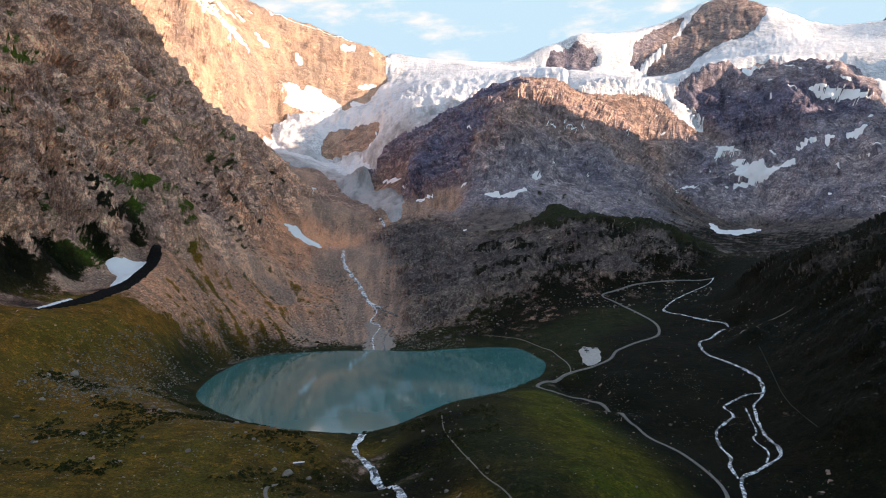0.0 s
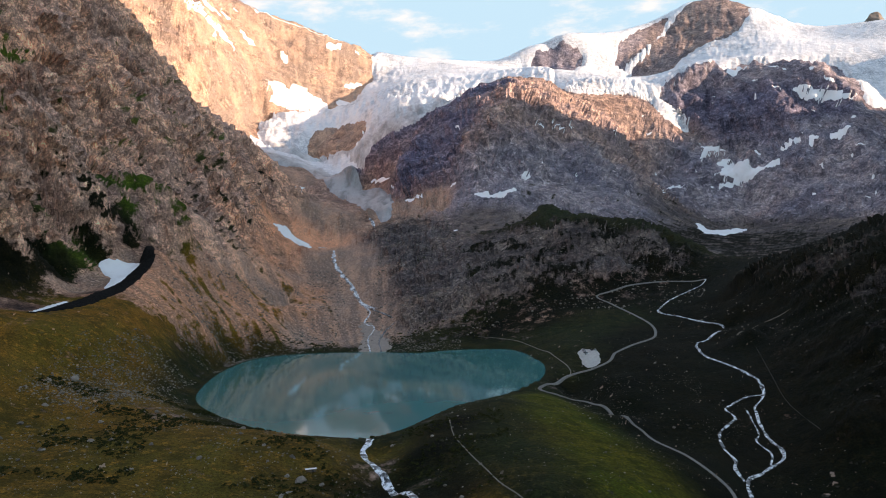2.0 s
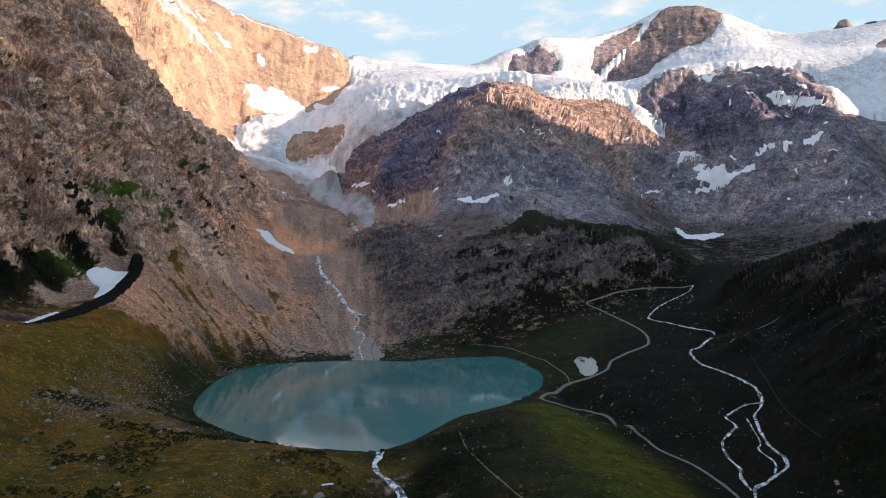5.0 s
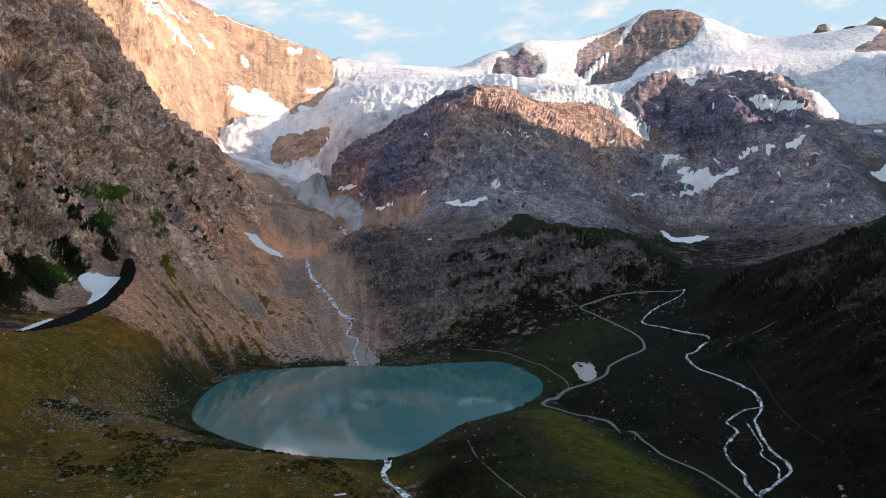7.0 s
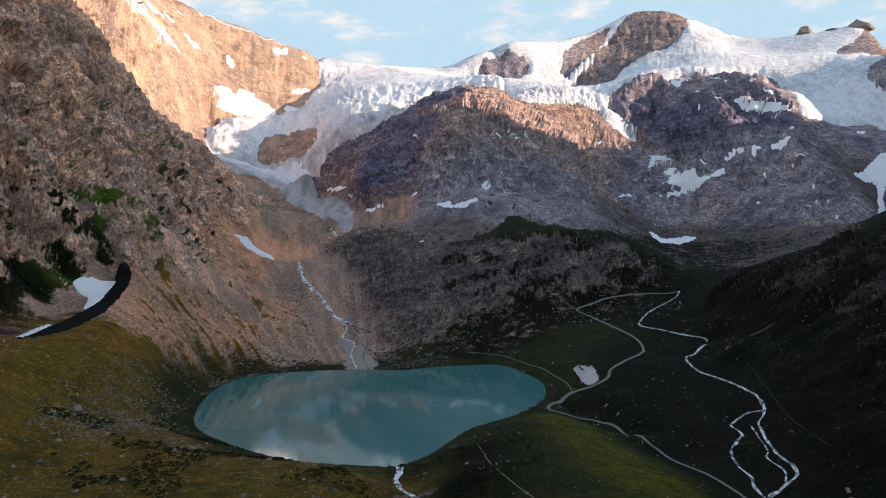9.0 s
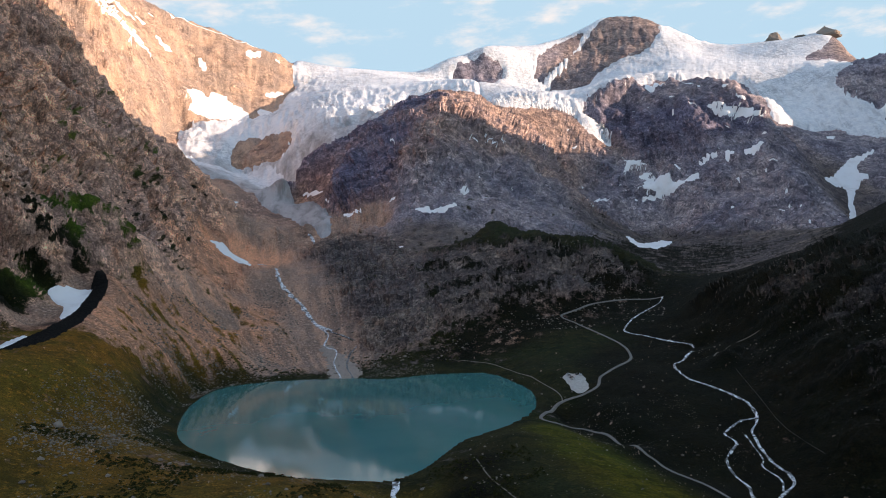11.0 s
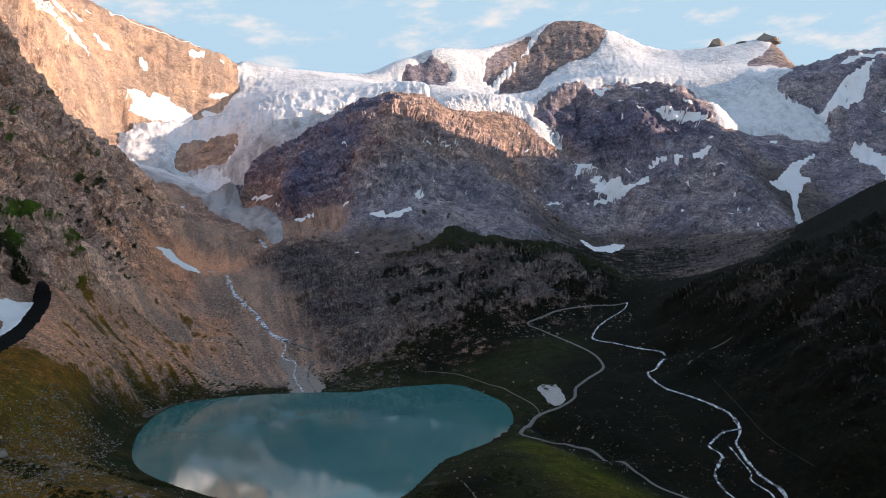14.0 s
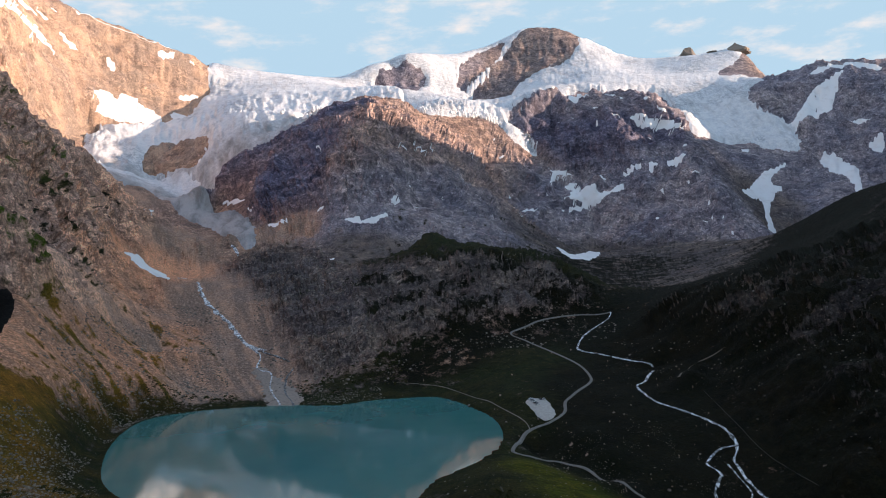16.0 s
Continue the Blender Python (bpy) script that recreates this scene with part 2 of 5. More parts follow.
crag("left_mountain", 18, 0, 0, "brown", "shaded_heath", (-800, 900, 800), (-780, 1200, 780), (-760, 1450, 790))
crag("left_mountain", 14, 0, 0.2, "brown", "shaded_heath", (-900, 1900, 640), (-760, 2000, 520), (-640, 2080, 420), (-520, 2180, 350), (-450, 2250, 330))
crag("moraine", 8, 0.15, 0.5, "pink", "mixed", (-374, 1857, 240), (-330, 1800, 190), (-300, 1650, 140), (-300, 1500, 110))
crag("left_mountain", 20, 0, 0, "brown", "shaded_heath", (-1400, 600, 1100), (-1300, 1400, 1200), (-1300, 2000, 1000))
crag("left_mountain", 20, 0.2, 0, "brown", "shaded_heath", (-700, 300, 400), (-700, -300, 350), (-1000, -900, 500))
crag("sunlit_wall", 8, 0, 0.42, "ochre", "shaded_heath", (-1081, 2950, 1297), (-931, 3150, 1254), (-743, 3350, 1166), (-619, 3420, 1113), (-490, 3500, 1079), (-402, 3560, 1052), (-286, 3630, 1025), (-210, 3670, 979))
crag("sunlit_wall", 5, 0, 0.42, "ochre", "shaded_heath", (-900, 3900, 900), (-500, 4000, 950), (-150, 4100, 900))
crag("sunlit_wall", 10, 0, 0.42, "ochre", "shaded_heath", (-873, 2733, 908), (-804, 2820, 974), (-712, 3200, 937), (-593, 3350, 940), (-469, 3430, 971), (-306, 3500, 897))
crag("sunlit_wall", 10, 0, 0.42, "ochre", "shaded_heath", (-820, 2700, 737), (-742, 2900, 733), (-646, 3120, 770), (-554, 3200, 736), (-415, 3350, 778), (-260, 3480, 817))
crag("sunlit_wall", 8, 0, 0.5, "ochre", "shaded_heath", (-698, 2700, 570), (-659, 2850, 570), (-622, 3121, 634), (-499, 3180, 662), (-362, 3250, 670), (-274, 3300, 696), (-189, 3520, 821))
crag("ice_basin", 2, 0, 0, "grey", "shaded_heath", (-191, 3720, 997), (-63, 3750, 978), (68, 3800, 971), (226, 3800, 951), (377, 3850, 953))
crag("ice_basin", 2, 0, 0, "grey", "shaded_heath", (-155, 3300, 765), (30, 3300, 765), (193, 3300, 779), (384, 3350, 813), (484, 3100, 722))
crag("ice_basin", 2, 0, 0, "grey", "shaded_heath", (-84, 2954, 661), (22, 2900, 618), (-169, 3050, 633), (121, 2800, 625))
crag("sunlit_wall", 8, 0, 0.42, "ochre", "shaded_heath", (-212, 2982, 581), (-290, 3022, 548), (-402, 2900, 487), (-307, 2850, 455), (-360, 3000, 552), (-229, 2960, 570))
crag("ice_basin", 2, 0, 0, "grey", "shaded_heath", (-534, 3050, 601), (-552, 2900, 530), (-465, 2850, 469), (-554, 2700, 457))
crag("ice_basin", 2, 0, 0.3, "grey", "shaded_heath", (-372, 2870, 423), (-223, 2591, 329), (-185, 2350, 290), (-165, 2150, 250), (-130, 2050, 225), (-144, 1855, 186))
crag("ice_basin", 4, 0, 0.5, "grey", "shaded_heath", (-410, 2149, 343), (-330, 2300, 320), (-380, 2500, 370), (-420, 2700, 420))
crag("ice_basin", 3, 0, 0.2, "grey", "shaded_heath", (-90, 2430, 403), (-60, 2600, 470), (-110, 2750, 520))
crag("ground", 9, 0.05, 0.7, "grey", "shaded_heath", (-250, 1900, 190), (-200, 1850, 185), (-38, 1945, 227), (40, 1860, 205))
crag("moraine", 3, 0.05, 0.8, "pink", "shaded_heath", (-345, 1753, 188), (-300, 1750, 158), (-256, 1741, 132))
crag("ground", 2, 0.05, 0.9, "grey", "mixed", (-203, 1604, 115), (-170, 1450, 75), (-150, 1300, 35), (-120, 1150, 10), (-95, 1010, 1))
crag("ground", 3.5, 0.1, 0.9, "grey", "mixed", (-250, 1300, 45), (-215, 1150, 15), (-180, 1060, 5))
crag("ground", 10, 0.10, 0.1, "pale", "mixed", (-60, 1750, 160), (-29, 1484, 105), (-10, 1300, 75), (7, 1143, 40), (-11, 1122, 27))
# dome: its left ridge and face carry their shade in the rock tone
crag("rock_dome", 9, 0.05, 0, "shaded_slate", "shaded_heath", (-201, 2300, 361), (-121, 2380, 430), (-18, 2420, 484), (86, 2430, 535), (139, 2430, 561), (234, 2423, 596))
crag("rock_dome", 7, 0.0, 0, "red", "shaded_heath", (239, 2423, 596), (323, 2501, 615), (393, 2520, 608), (438, 2540, 568))
crag("rock_dome", 5, 0, 0, "slate", "shaded_heath", (0, 2750, 520), (150, 2850, 560), (330, 2900, 600), (480, 2850, 590))
crag("rock_dome", 19, 0.03, 0, "shaded_slate", "mixed", (88, 2193, 435), (-10, 2150, 330), (60, 2050, 310), (-38, 2100, 270))
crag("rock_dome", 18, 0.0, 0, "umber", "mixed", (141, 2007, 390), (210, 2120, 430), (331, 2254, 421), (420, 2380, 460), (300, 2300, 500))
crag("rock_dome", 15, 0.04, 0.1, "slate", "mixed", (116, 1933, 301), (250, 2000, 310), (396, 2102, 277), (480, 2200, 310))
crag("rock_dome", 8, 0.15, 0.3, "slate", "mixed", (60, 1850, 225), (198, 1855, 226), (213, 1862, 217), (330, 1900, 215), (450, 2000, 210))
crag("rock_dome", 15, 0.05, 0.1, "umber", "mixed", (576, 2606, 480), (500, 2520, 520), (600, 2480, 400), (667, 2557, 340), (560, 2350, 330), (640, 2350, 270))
crag("rock_dome", 6, 0, 0, "red", "shaded_heath", (464, 2640, 572), (605, 2700, 556), (791, 2760, 536), (886, 2740, 450))
crag("rock_dome", 2, 0, 0, "slate", "shaded_heath", (483, 2800, 623), (645, 2860, 645), (836, 2900, 641))
crag("rock_dome", 2, 0, 0, "slate", "shaded_heath", (514, 3150, 741), (711, 3250, 739), (823, 3250, 709), (953, 3150, 705))
crag("dark_mountain", 15, 0.0, 0, "slate", "mixed", (866, 2900, 639), (939, 2930, 692), (1069, 2960, 730), (1132, 2980, 702), (1237, 2960, 695), (1366, 2900, 687), (1427, 2860, 669), (1461, 2780, 581), (1471, 2700, 490))
# the upper face's bluish shade is put into its rock tone
crag("dark_mountain", 24, 0.0, 0, "shaded_slate", "mixed", (1020, 2869, 553), (860, 2787, 460), (1100, 2760, 470), (1194, 2702, 481), (1300, 2650, 470), (1446, 2717, 502))
crag("dark_mountain", 19, 0.0, 0.1, "slate", "mixed", (1031, 2627, 281), (870, 2600, 320), (1150, 2520, 330), (1293, 2474, 389), (1262, 2399, 314))
crag("dark_mountain", 11, 0.05, 0.2, "slate", "mixed", (716, 2474, 246), (880, 2480, 200), (1000, 2440, 190), (1121, 2311, 197), (1247, 2199, 174), (1330, 2150, 160))
crag("ground", 5, 0.35, 0.3, "pale", "shaded_heath", (640, 2050, 140), (760, 2200, 125), (918, 2338, 106), (1029, 1900, 112), (1100, 2050, 115), (1250, 2000, 125))
crag("dark_mountain", 4, 0, 0, "slate", "shaded_heath", (1100, 3250, 760), (1300, 3250, 790), (1600, 3150, 690))
crag("dark_mountain", 8, 0.1, 0, "slate", "shaded_heath", (1332, 2650, 446), (1276, 2400, 343), (1277, 2250, 276), (1272, 2150, 187), (1243, 2050, 105))
crag("ground", 6, 0.1, 0.3, "pale", "shaded_heath", (1676, 2600, 265), (1554, 2350, 161), (1442, 2150, 93))
crag("far_mountain", 3, 0, 0, "slate", "shaded_heath", (1698, 2999, 612), (1686, 3150, 639), (1751, 2900, 483), (1814, 2750, 396))
crag("far_mountain", 16, 0.0, 0.1, "slate", "shaded_heath", (2068, 3080, 686), (2109, 3000, 576), (2179, 2950, 612), (2251, 2850, 546), (2264, 2700, 392), (2074, 2400, 228))
crag("far_mountain", 8, 0.1, 0.2, "slate", "shaded_heath", (1957, 2750, 368), (1892, 2500, 246), (1851, 2350, 199))
crag("far_mountain", 12, 0, 0, "slate", "shaded_heath", (2218, 3250, 808), (2314, 3200, 822), (2424, 3150, 870), (2529, 3100, 868), (2684, 3050, 831), (2746, 2900, 753))
crag("far_mountain", 8, 0, 0, "slate", "shaded_heath", (2600, 3400, 700), (2900, 3100, 720))
crag("snow_peak", 5, 0, 0, "peak", "shaded_heath", (370, 3800, 946), (509, 3830, 996), (651, 3850, 1050), (739, 3870, 1068), (880, 3930, 1082), (981, 3980, 1096), (1142, 4060, 1146), (1292, 4130, 1214), (1401, 4160, 1267), (1453, 4170, 1282))
crag("snow_peak", 8, 0, 0, "peak", "shaded_heath", (1454, 4171, 1283), (1666, 4171, 1277), (1788, 4090, 1180), (1914, 4020, 1099))
crag("snow_peak", 5, 0, 0, "peak", "shaded_heath", (2057, 3980, 1074), (2196, 3920, 1062), (2327, 3870, 1068), (2446, 3800, 1080), (2471, 3720, 1020), (2463, 3640, 953), (2413, 3500, 864))
crag("snow_peak", 9, 0, 0, "peak", "shaded_heath", (922, 3680, 802), (977, 3600, 761), (1061, 3570, 752), (1115, 3600, 795), (1197, 3700, 873), (1340, 3800, 955), (1512, 3850, 998))
crag("snow_peak", 9, 0, 0, "peak", "shaded_heath", (1236, 3990, 1080), (1135, 3880, 994), (1020, 3760, 888))
crag("snow_peak", 12, 0, 0, "peak", "shaded_heath", (1338, 3940, 1048), (1181, 3770, 915))
crag("snow_peak", 3, 0, 0, "slate", "shaded_heath", (617, 3736, 924), (946, 3726, 827), (457, 3700, 896), (771, 3700, 892), (568, 3500, 805))
crag("snow_peak", 3, 0, 0, "slate", "shaded_heath", (1310, 3400, 800), (1691, 3600, 914), (1810, 3400, 818), (2144, 3550, 899), (1503, 3250, 743), (1740, 3200, 681))
crag("snow_peak", 3, 0, 0, "slate", "shaded_heath", (1828, 3860, 1015), (1948, 3790, 981), (2069, 3700, 969), (2233, 3680, 989), (2371, 3690, 1010))
crag("snow_peak", 3, 0, 0, "slate", "shaded_heath", (1623, 3760, 983), (1826, 3580, 881), (1989, 3500, 868), (2217, 3520, 897))
crag("snow_peak", 4, 0, 0, "slate", "shaded_heath", (462, 3720, 938), (626, 3740, 985), (797, 3780, 1009), (921, 3830, 1012), (1086, 3900, 1035))
crag("left_mountain", 8, 0.80, 0, "brown", "ledge_green", (-468, 1096, 251), (-451, 1100, 237), (-421, 1110, 223), (-393, 1130, 217), (-371, 1160, 226))
crag("left_mountain", 10, 0.62, 0, "brown", "ledge_green", (-556, 1050, 389), (-539, 1080, 387), (-529, 1130, 381))
crag("left_mountain", 8, 0.6, 0, "brown", "ledge_green", (-462, 985, 162), (-447, 985, 147), (-433, 990, 131))
crag("left_mountain", 8, 0.75, 0, "brown", "shaded_heath", (-531, 990, 218), (-486, 1010, 204), (-439, 1030, 186), (-405, 1070, 172))
crag("left_mountain", 6, 1.2, 0, "brown", "shaded_heath", (-489, 900, 156), (-465, 920, 149), (-455, 935, 122))
crag("snow_peak", 5, 0, 0, "slate", "shaded_heath", (300, 4500, 700), (1000, 4700, 900), (1700, 4700, 1000), (2400, 4300, 900))
crag("knoll", 7, 0.85, 0, "dark", "mixed", (173, 1560, 148), (219, 1530, 180), (246, 1500, 169), (273, 1400, 154), (310, 1350, 144), (361, 1335, 138), (411, 1330, 112), (452, 1330, 83), (479, 1330, 66))
crag("knoll", 11, 0.48, 0.0, "pale", "shaded_heath", (93, 1357, 111), (241, 1281, 131), (180, 1290, 115), (330, 1260, 105))
crag("knoll", 10, 0.52, 0.0, "pale", "shaded_heath", (107, 1145, 74), (208, 1155, 80), (261, 1177, 80), (90, 1230, 80), (330, 1190, 75))
# valley floor: much of its shade is put into the black turf tone
crag("ground", 3, 0.7, 0.2, "grey", "shaded_heath", (62, 1020, 12), (120, 1040, 28), (180, 1065, 40), (219, 1093, 45), (280, 1120, 50), (330, 1140, 52))
crag("ground", 4, 0.3, 0.4, "pale", "shaded_heath", (120, 1650, 150), (250, 1700, 140), (400, 1600, 110), (500, 1500, 85), (100, 1750, 175))
crag("ground", 2, 0.6, 0.4, "pale", "shaded_heath", (480, 1379, 67), (560, 1500, 72), (700, 1721, 79), (800, 1950, 95), (560, 1750, 100))
crag("ground", 1, 0.9, 0.2, "grey", "shaded_heath", (356, 1129, 48), (330, 1000, 32), (310, 880, 17), (285, 790, 6), (267, 702, -4), (235, 620, -26), (210, 540, -42), (190, 460, -60))
crag("ground", 1.5, 1.1, 0.1, "grey", "shaded_heath", (234, 894, 13), (210, 800, 9), (145, 718, 1), (194, 634, -17), (131, 612, -11), (190, 860, 14))
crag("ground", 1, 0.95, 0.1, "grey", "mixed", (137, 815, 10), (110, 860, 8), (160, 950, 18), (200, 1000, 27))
crag("ground", 1, 0.95, 0.1, "grey", "shaded_heath", (82, 770, -15), (121, 690, -15), (138, 600, -19), (155, 545, -24), (162, 490, -32))
# the hill's lit side and shaded flank are put into its turf tones
crag("green_hill", 2, 0.95, 0.05, "dark", "mixed", (30, 600, 13), (25, 545, 11), (29, 480, 6), (32, 410, 3))
crag("green_hill", 2, 0.95, 0.05, "dark", "lush", (73, 650, 3), (78, 560, 2), (88, 495, -5), (96, 440, -10))
crag("green_hill", 2, 1.1, 0.05, "dark", "shaded_heath", (-5, 547, 11), (20, 600, 9), (-25, 500, 3), (-20, 440, -5), (-45, 470, -14))
crag("ground", 1, 0.4, 0.4, "grey", "mixed", (-65, 548, 0), (-59, 505, -4), (-38, 460, -8))
crag("ground", 3, 0.95, 0.1, "grey", "shaded_heath", (-20, 330, -30), (90, 330, -45), (190, 350, -60), (300, 400, -40))
crag("ground", 4, 0.8, 0.1, "grey", "shaded_heath", (-300, 100, 20), (-100, 0, -20), (100, 0, -70), (350, 100, 0), (-200, -600, -60), (150, -700, -130), (0, -1500, -200))
# the hillside's shade is put into its near-black turf and rock tones
crag("hillside", 6, 0.88, 0.1, "dark", "shaded_heath", (289, 562, -5), (308, 700, 6), (333, 677, 24), (317, 894, 12), (308, 824, 22), (345, 980, 35))
crag("hillside", 9, 0.80, 0.05, "dark", "shaded_heath", (404, 783, 81), (360, 640, 38), (380, 560, 35), (420, 900, 88), (400, 1010, 70))
crag("hillside", 9, 0.80, 0.05, "dark", "shaded_heath", (462, 783, 104), (520, 880, 125), (500, 700, 110), (560, 600, 125))
crag("hillside", 2, 0.9, 0.05, "dark", "shaded_heath", (462, 1150, 73), (470, 1090, 89), (490, 1050, 102), (543, 1050, 112), (641, 1100, 117), (844, 1300, 141), (1001, 1450, 180), (1097, 1500, 212), (1153, 1520, 222))
crag("ground", 4, 0.4, 0.3, "pale", "shaded_heath", (560, 1250, 80), (700, 1400, 85), (900, 1600, 110), (1100, 1800, 130))
crag("hillside", 12, 0.4, 0.0, "dark", "shaded_heath", (800, 700, 260), (900, 1000, 260), (1150, 1200, 300), (1000, 400, 420), (800, 200, 300))
# unseen ridge added right of the view; heights set by where its shadow falls
crag("hillside", 20, 0.1, 0, "dark", "shaded_heath", (1700, -1200, 900), (1900, -600, 1050), (2050, 0, 1150), (2150, 500, 1180), (2200, 1000, 1180), (2250, 1400, 1180), (2350, 1650, 1150), (2500, 1850, 960), (2900, 2100, 830), (3050, 2500, 760))
crag("hillside", 6, 0.8, 0, "dark", "shaded_heath", (1250, 1500, 235), (1350, 1430, 250), (1300, 1640, 190), (1500, 1750, 185), (1620, 1900, 190))
crag("hillside", 10, 0.1, 0, "dark", "shaded_heath", (2900, -500, 800), (3100, 1000, 850), (3400, 2000, 800))
crag("hillside", 10, 0.2, 0, "dark", "shaded_heath", (-2500, -1500, 700), (-2600, 1000, 900), (-2500, 3000, 800), (-1500, 4300, 800), (300, 5600, 700), (2400, 5500, 700), (3500, 3800, 700), (3600, 1500, 600), (3300, -1500, 600), (500, -3500, 200), (-1500, -3000, 500))
crag("snow_peak", 4, 0, 0, "peak", "shaded_heath", (386, 3939, 916), (530, 3968, 966), (676, 3988, 1020), (767, 4007, 1038), (913, 4066, 1052), (1016, 4115, 1066), (1182, 4194, 1116), (1336, 4263, 1184), (1447, 4292, 1237), (1501, 4302, 1252))
crag("snow_peak", 4, 0, 0, "peak", "shaded_heath", (1495, 4284, 1213), (1712, 4282, 1207), (1837, 4199, 1110), (1967, 4128, 1029))
crag("snow_peak", 4, 0, 0, "peak", "shaded_heath", (2118, 4095, 1039), (2261, 4033, 1027), (2395, 3981, 1033), (2518, 3909, 1045), (2544, 3827, 985), (2537, 3747, 918), (2488, 3606, 829))
crag("far_mountain", 4, 0, 0, "slate", "shaded_heath", (2287, 3348, 748), (2385, 3296, 762), (2498, 3244, 810), (2606, 3192, 808), (2764, 3139, 771), (2829, 2986, 693))
crag("sunlit_wall", 4, 0, 0.42, "ochre", "shaded_heath", (-1120, 3063, 1217), (-963, 3266, 1174), (-767, 3468, 1086), (-638, 3538, 1033), (-505, 3619, 999), (-413, 3679, 972), (-293, 3750, 945), (-215, 3790, 899))
crag("dark_mountain", 5, 0, 0, "umber", "shaded_heath", (887, 2967, 614), (962, 2996, 667), (1094, 3025, 705), (1158, 3045, 677), (1265, 3024, 670), (1397, 2963, 662), (1459, 2922, 644), (1495, 2841, 556), (1506, 2761, 465))
crag("left_mountain", 8, 0, 0, "brown", "shaded_heath", (-577, 1555, 530), (-563, 1626, 491), (-546, 1697, 447), (-521, 1777, 398), (-485, 1888, 357), (-452, 2018, 327), (-418, 2099, 275), (-399, 2119, 245))
crag("ice_basin", 2, 0, 0, "grey", "shaded_heath", (-196, 3870, 967), (-63, 3900, 948), (73, 3950, 941), (237, 3950, 921), (394, 3999, 923))



def hash_grid(ix, iy, seed):
    h = (ix.astype(np.int64) * 374761393 + iy.astype(np.int64) * 668265263 + seed * 974634777) & 0x7FFFFFFF
    h = ((h ^ (h >> 13)) * 1274126177) & 0x7FFFFFFF
    return ((h ^ (h >> 16)) & 0xFFFF) / 65535.0


def perlin(x, y, seed):
    """Gradient noise, about -1 to 1."""
    ix, iy = np.floor(x), np.floor(y)
    fx, fy = x - ix, y - iy
    u, v = fx * fx * fx * (fx * (fx * 6 - 15) + 10), fy * fy * fy * (fy * (fy * 6 - 15) + 10)

    def corner(dx, dy):
        a = hash_grid(ix + dx, iy + dy, seed) * 2 * np.pi
        return np.cos(a) * (fx - dx) + np.sin(a) * (fy - dy)

    low = corner(0, 0) * (1 - u) + corner(1, 0) * u
    high = corner(0, 1) * (1 - u) + corner(1, 1) * u
    return 1.5 * (low * (1 - v) + high * v)


def fbm(x, y, size, octaves, seed, ridged=False, gain=0.5):
    total, amp, norm = np.zeros_like(x), 1.0, 0.0
    for o in range(octaves):
        n = perlin(x / size + 17.3 * o, y / size - 9.1 * o, seed + o)
        total += amp * ((1 - 2 * np.abs(n)) if ridged else n)
        norm, amp, size = norm + amp, amp * gain, size * 0.49
    return total / norm


def step(a, b, x):
    t = np.clip((x - a) / (b - a), 0, 1)
    return t * t * (3 - 2 * t)


def blocks(x, y, size, seed):
    """Tilted plates with broken edges, as bare rock weathers into."""
    gx, gy = x / size, y / size
    ix, iy = np.floor(gx), np.floor(gy)
    best, out = np.full(len(x), 9.0), np.zeros(len(x))
    for dx in (-1, 0, 1):
        for dy in (-1, 0, 1):
            px, py = ix + dx + hash_grid(ix + dx, iy + dy, seed), iy + dy + hash_grid(ix + dx, iy + dy, seed + 1)
            d2 = (gx - px) ** 2 + (gy - py) ** 2
            plate = 2 * hash_grid(ix + dx, iy + dy, seed + 2) - 1 + (2 * hash_grid(ix + dx, iy + dy, seed + 3) - 1) * (gx - px) + (2 * hash_grid(ix + dx, iy + dy, seed + 4) - 1) * (gy - py)
            out, best = np.where(d2 < best, plate, out), np.minimum(best, d2)
    return out


LANDS = []
ctrl = []
for land, rough, grass, scree, rock, turf, points in LINES:
    if land not in LANDS:
        LANDS.append(land)
    row = (LANDS.index(land), rough, grass, scree) + tuple(ROCKS[rock]) + tuple(TURFS[turf])
    for a, b in zip(points, points[1:] + points[-1:]):
        pieces = max(1, math.ceil(math.dist(a[:2], b[:2]) / 75))
        for k in range(pieces):
            p = [a[i] + (b[i] - a[i]) * k / pieces for i in range(3)]
            if all((p[0] - q[0]) ** 2 + (p[1] - q[1]) ** 2 > 144 for q in ctrl):
                ctrl.append(tuple(p) + row)
ctrl = np.array(ctrl)
CX, CY, CZ = ctrl[:, 0], ctrl[:, 1], ctrl[:, 2]
SOFT = 14.0
K = -np.sqrt((CX[:, None] - CX) ** 2 + (CY[:, None] - CY) ** 2 + SOFT**2) + 0.25 * np.eye(len(CX))
Q = np.stack([np.ones_like(CX), CX / 1000, CY / 1000], 1)
SOLVED = np.linalg.solve(np.block([[K, Q], [Q.T, np.zeros((3, 3))]]), np.r_[CZ, 0, 0, 0])


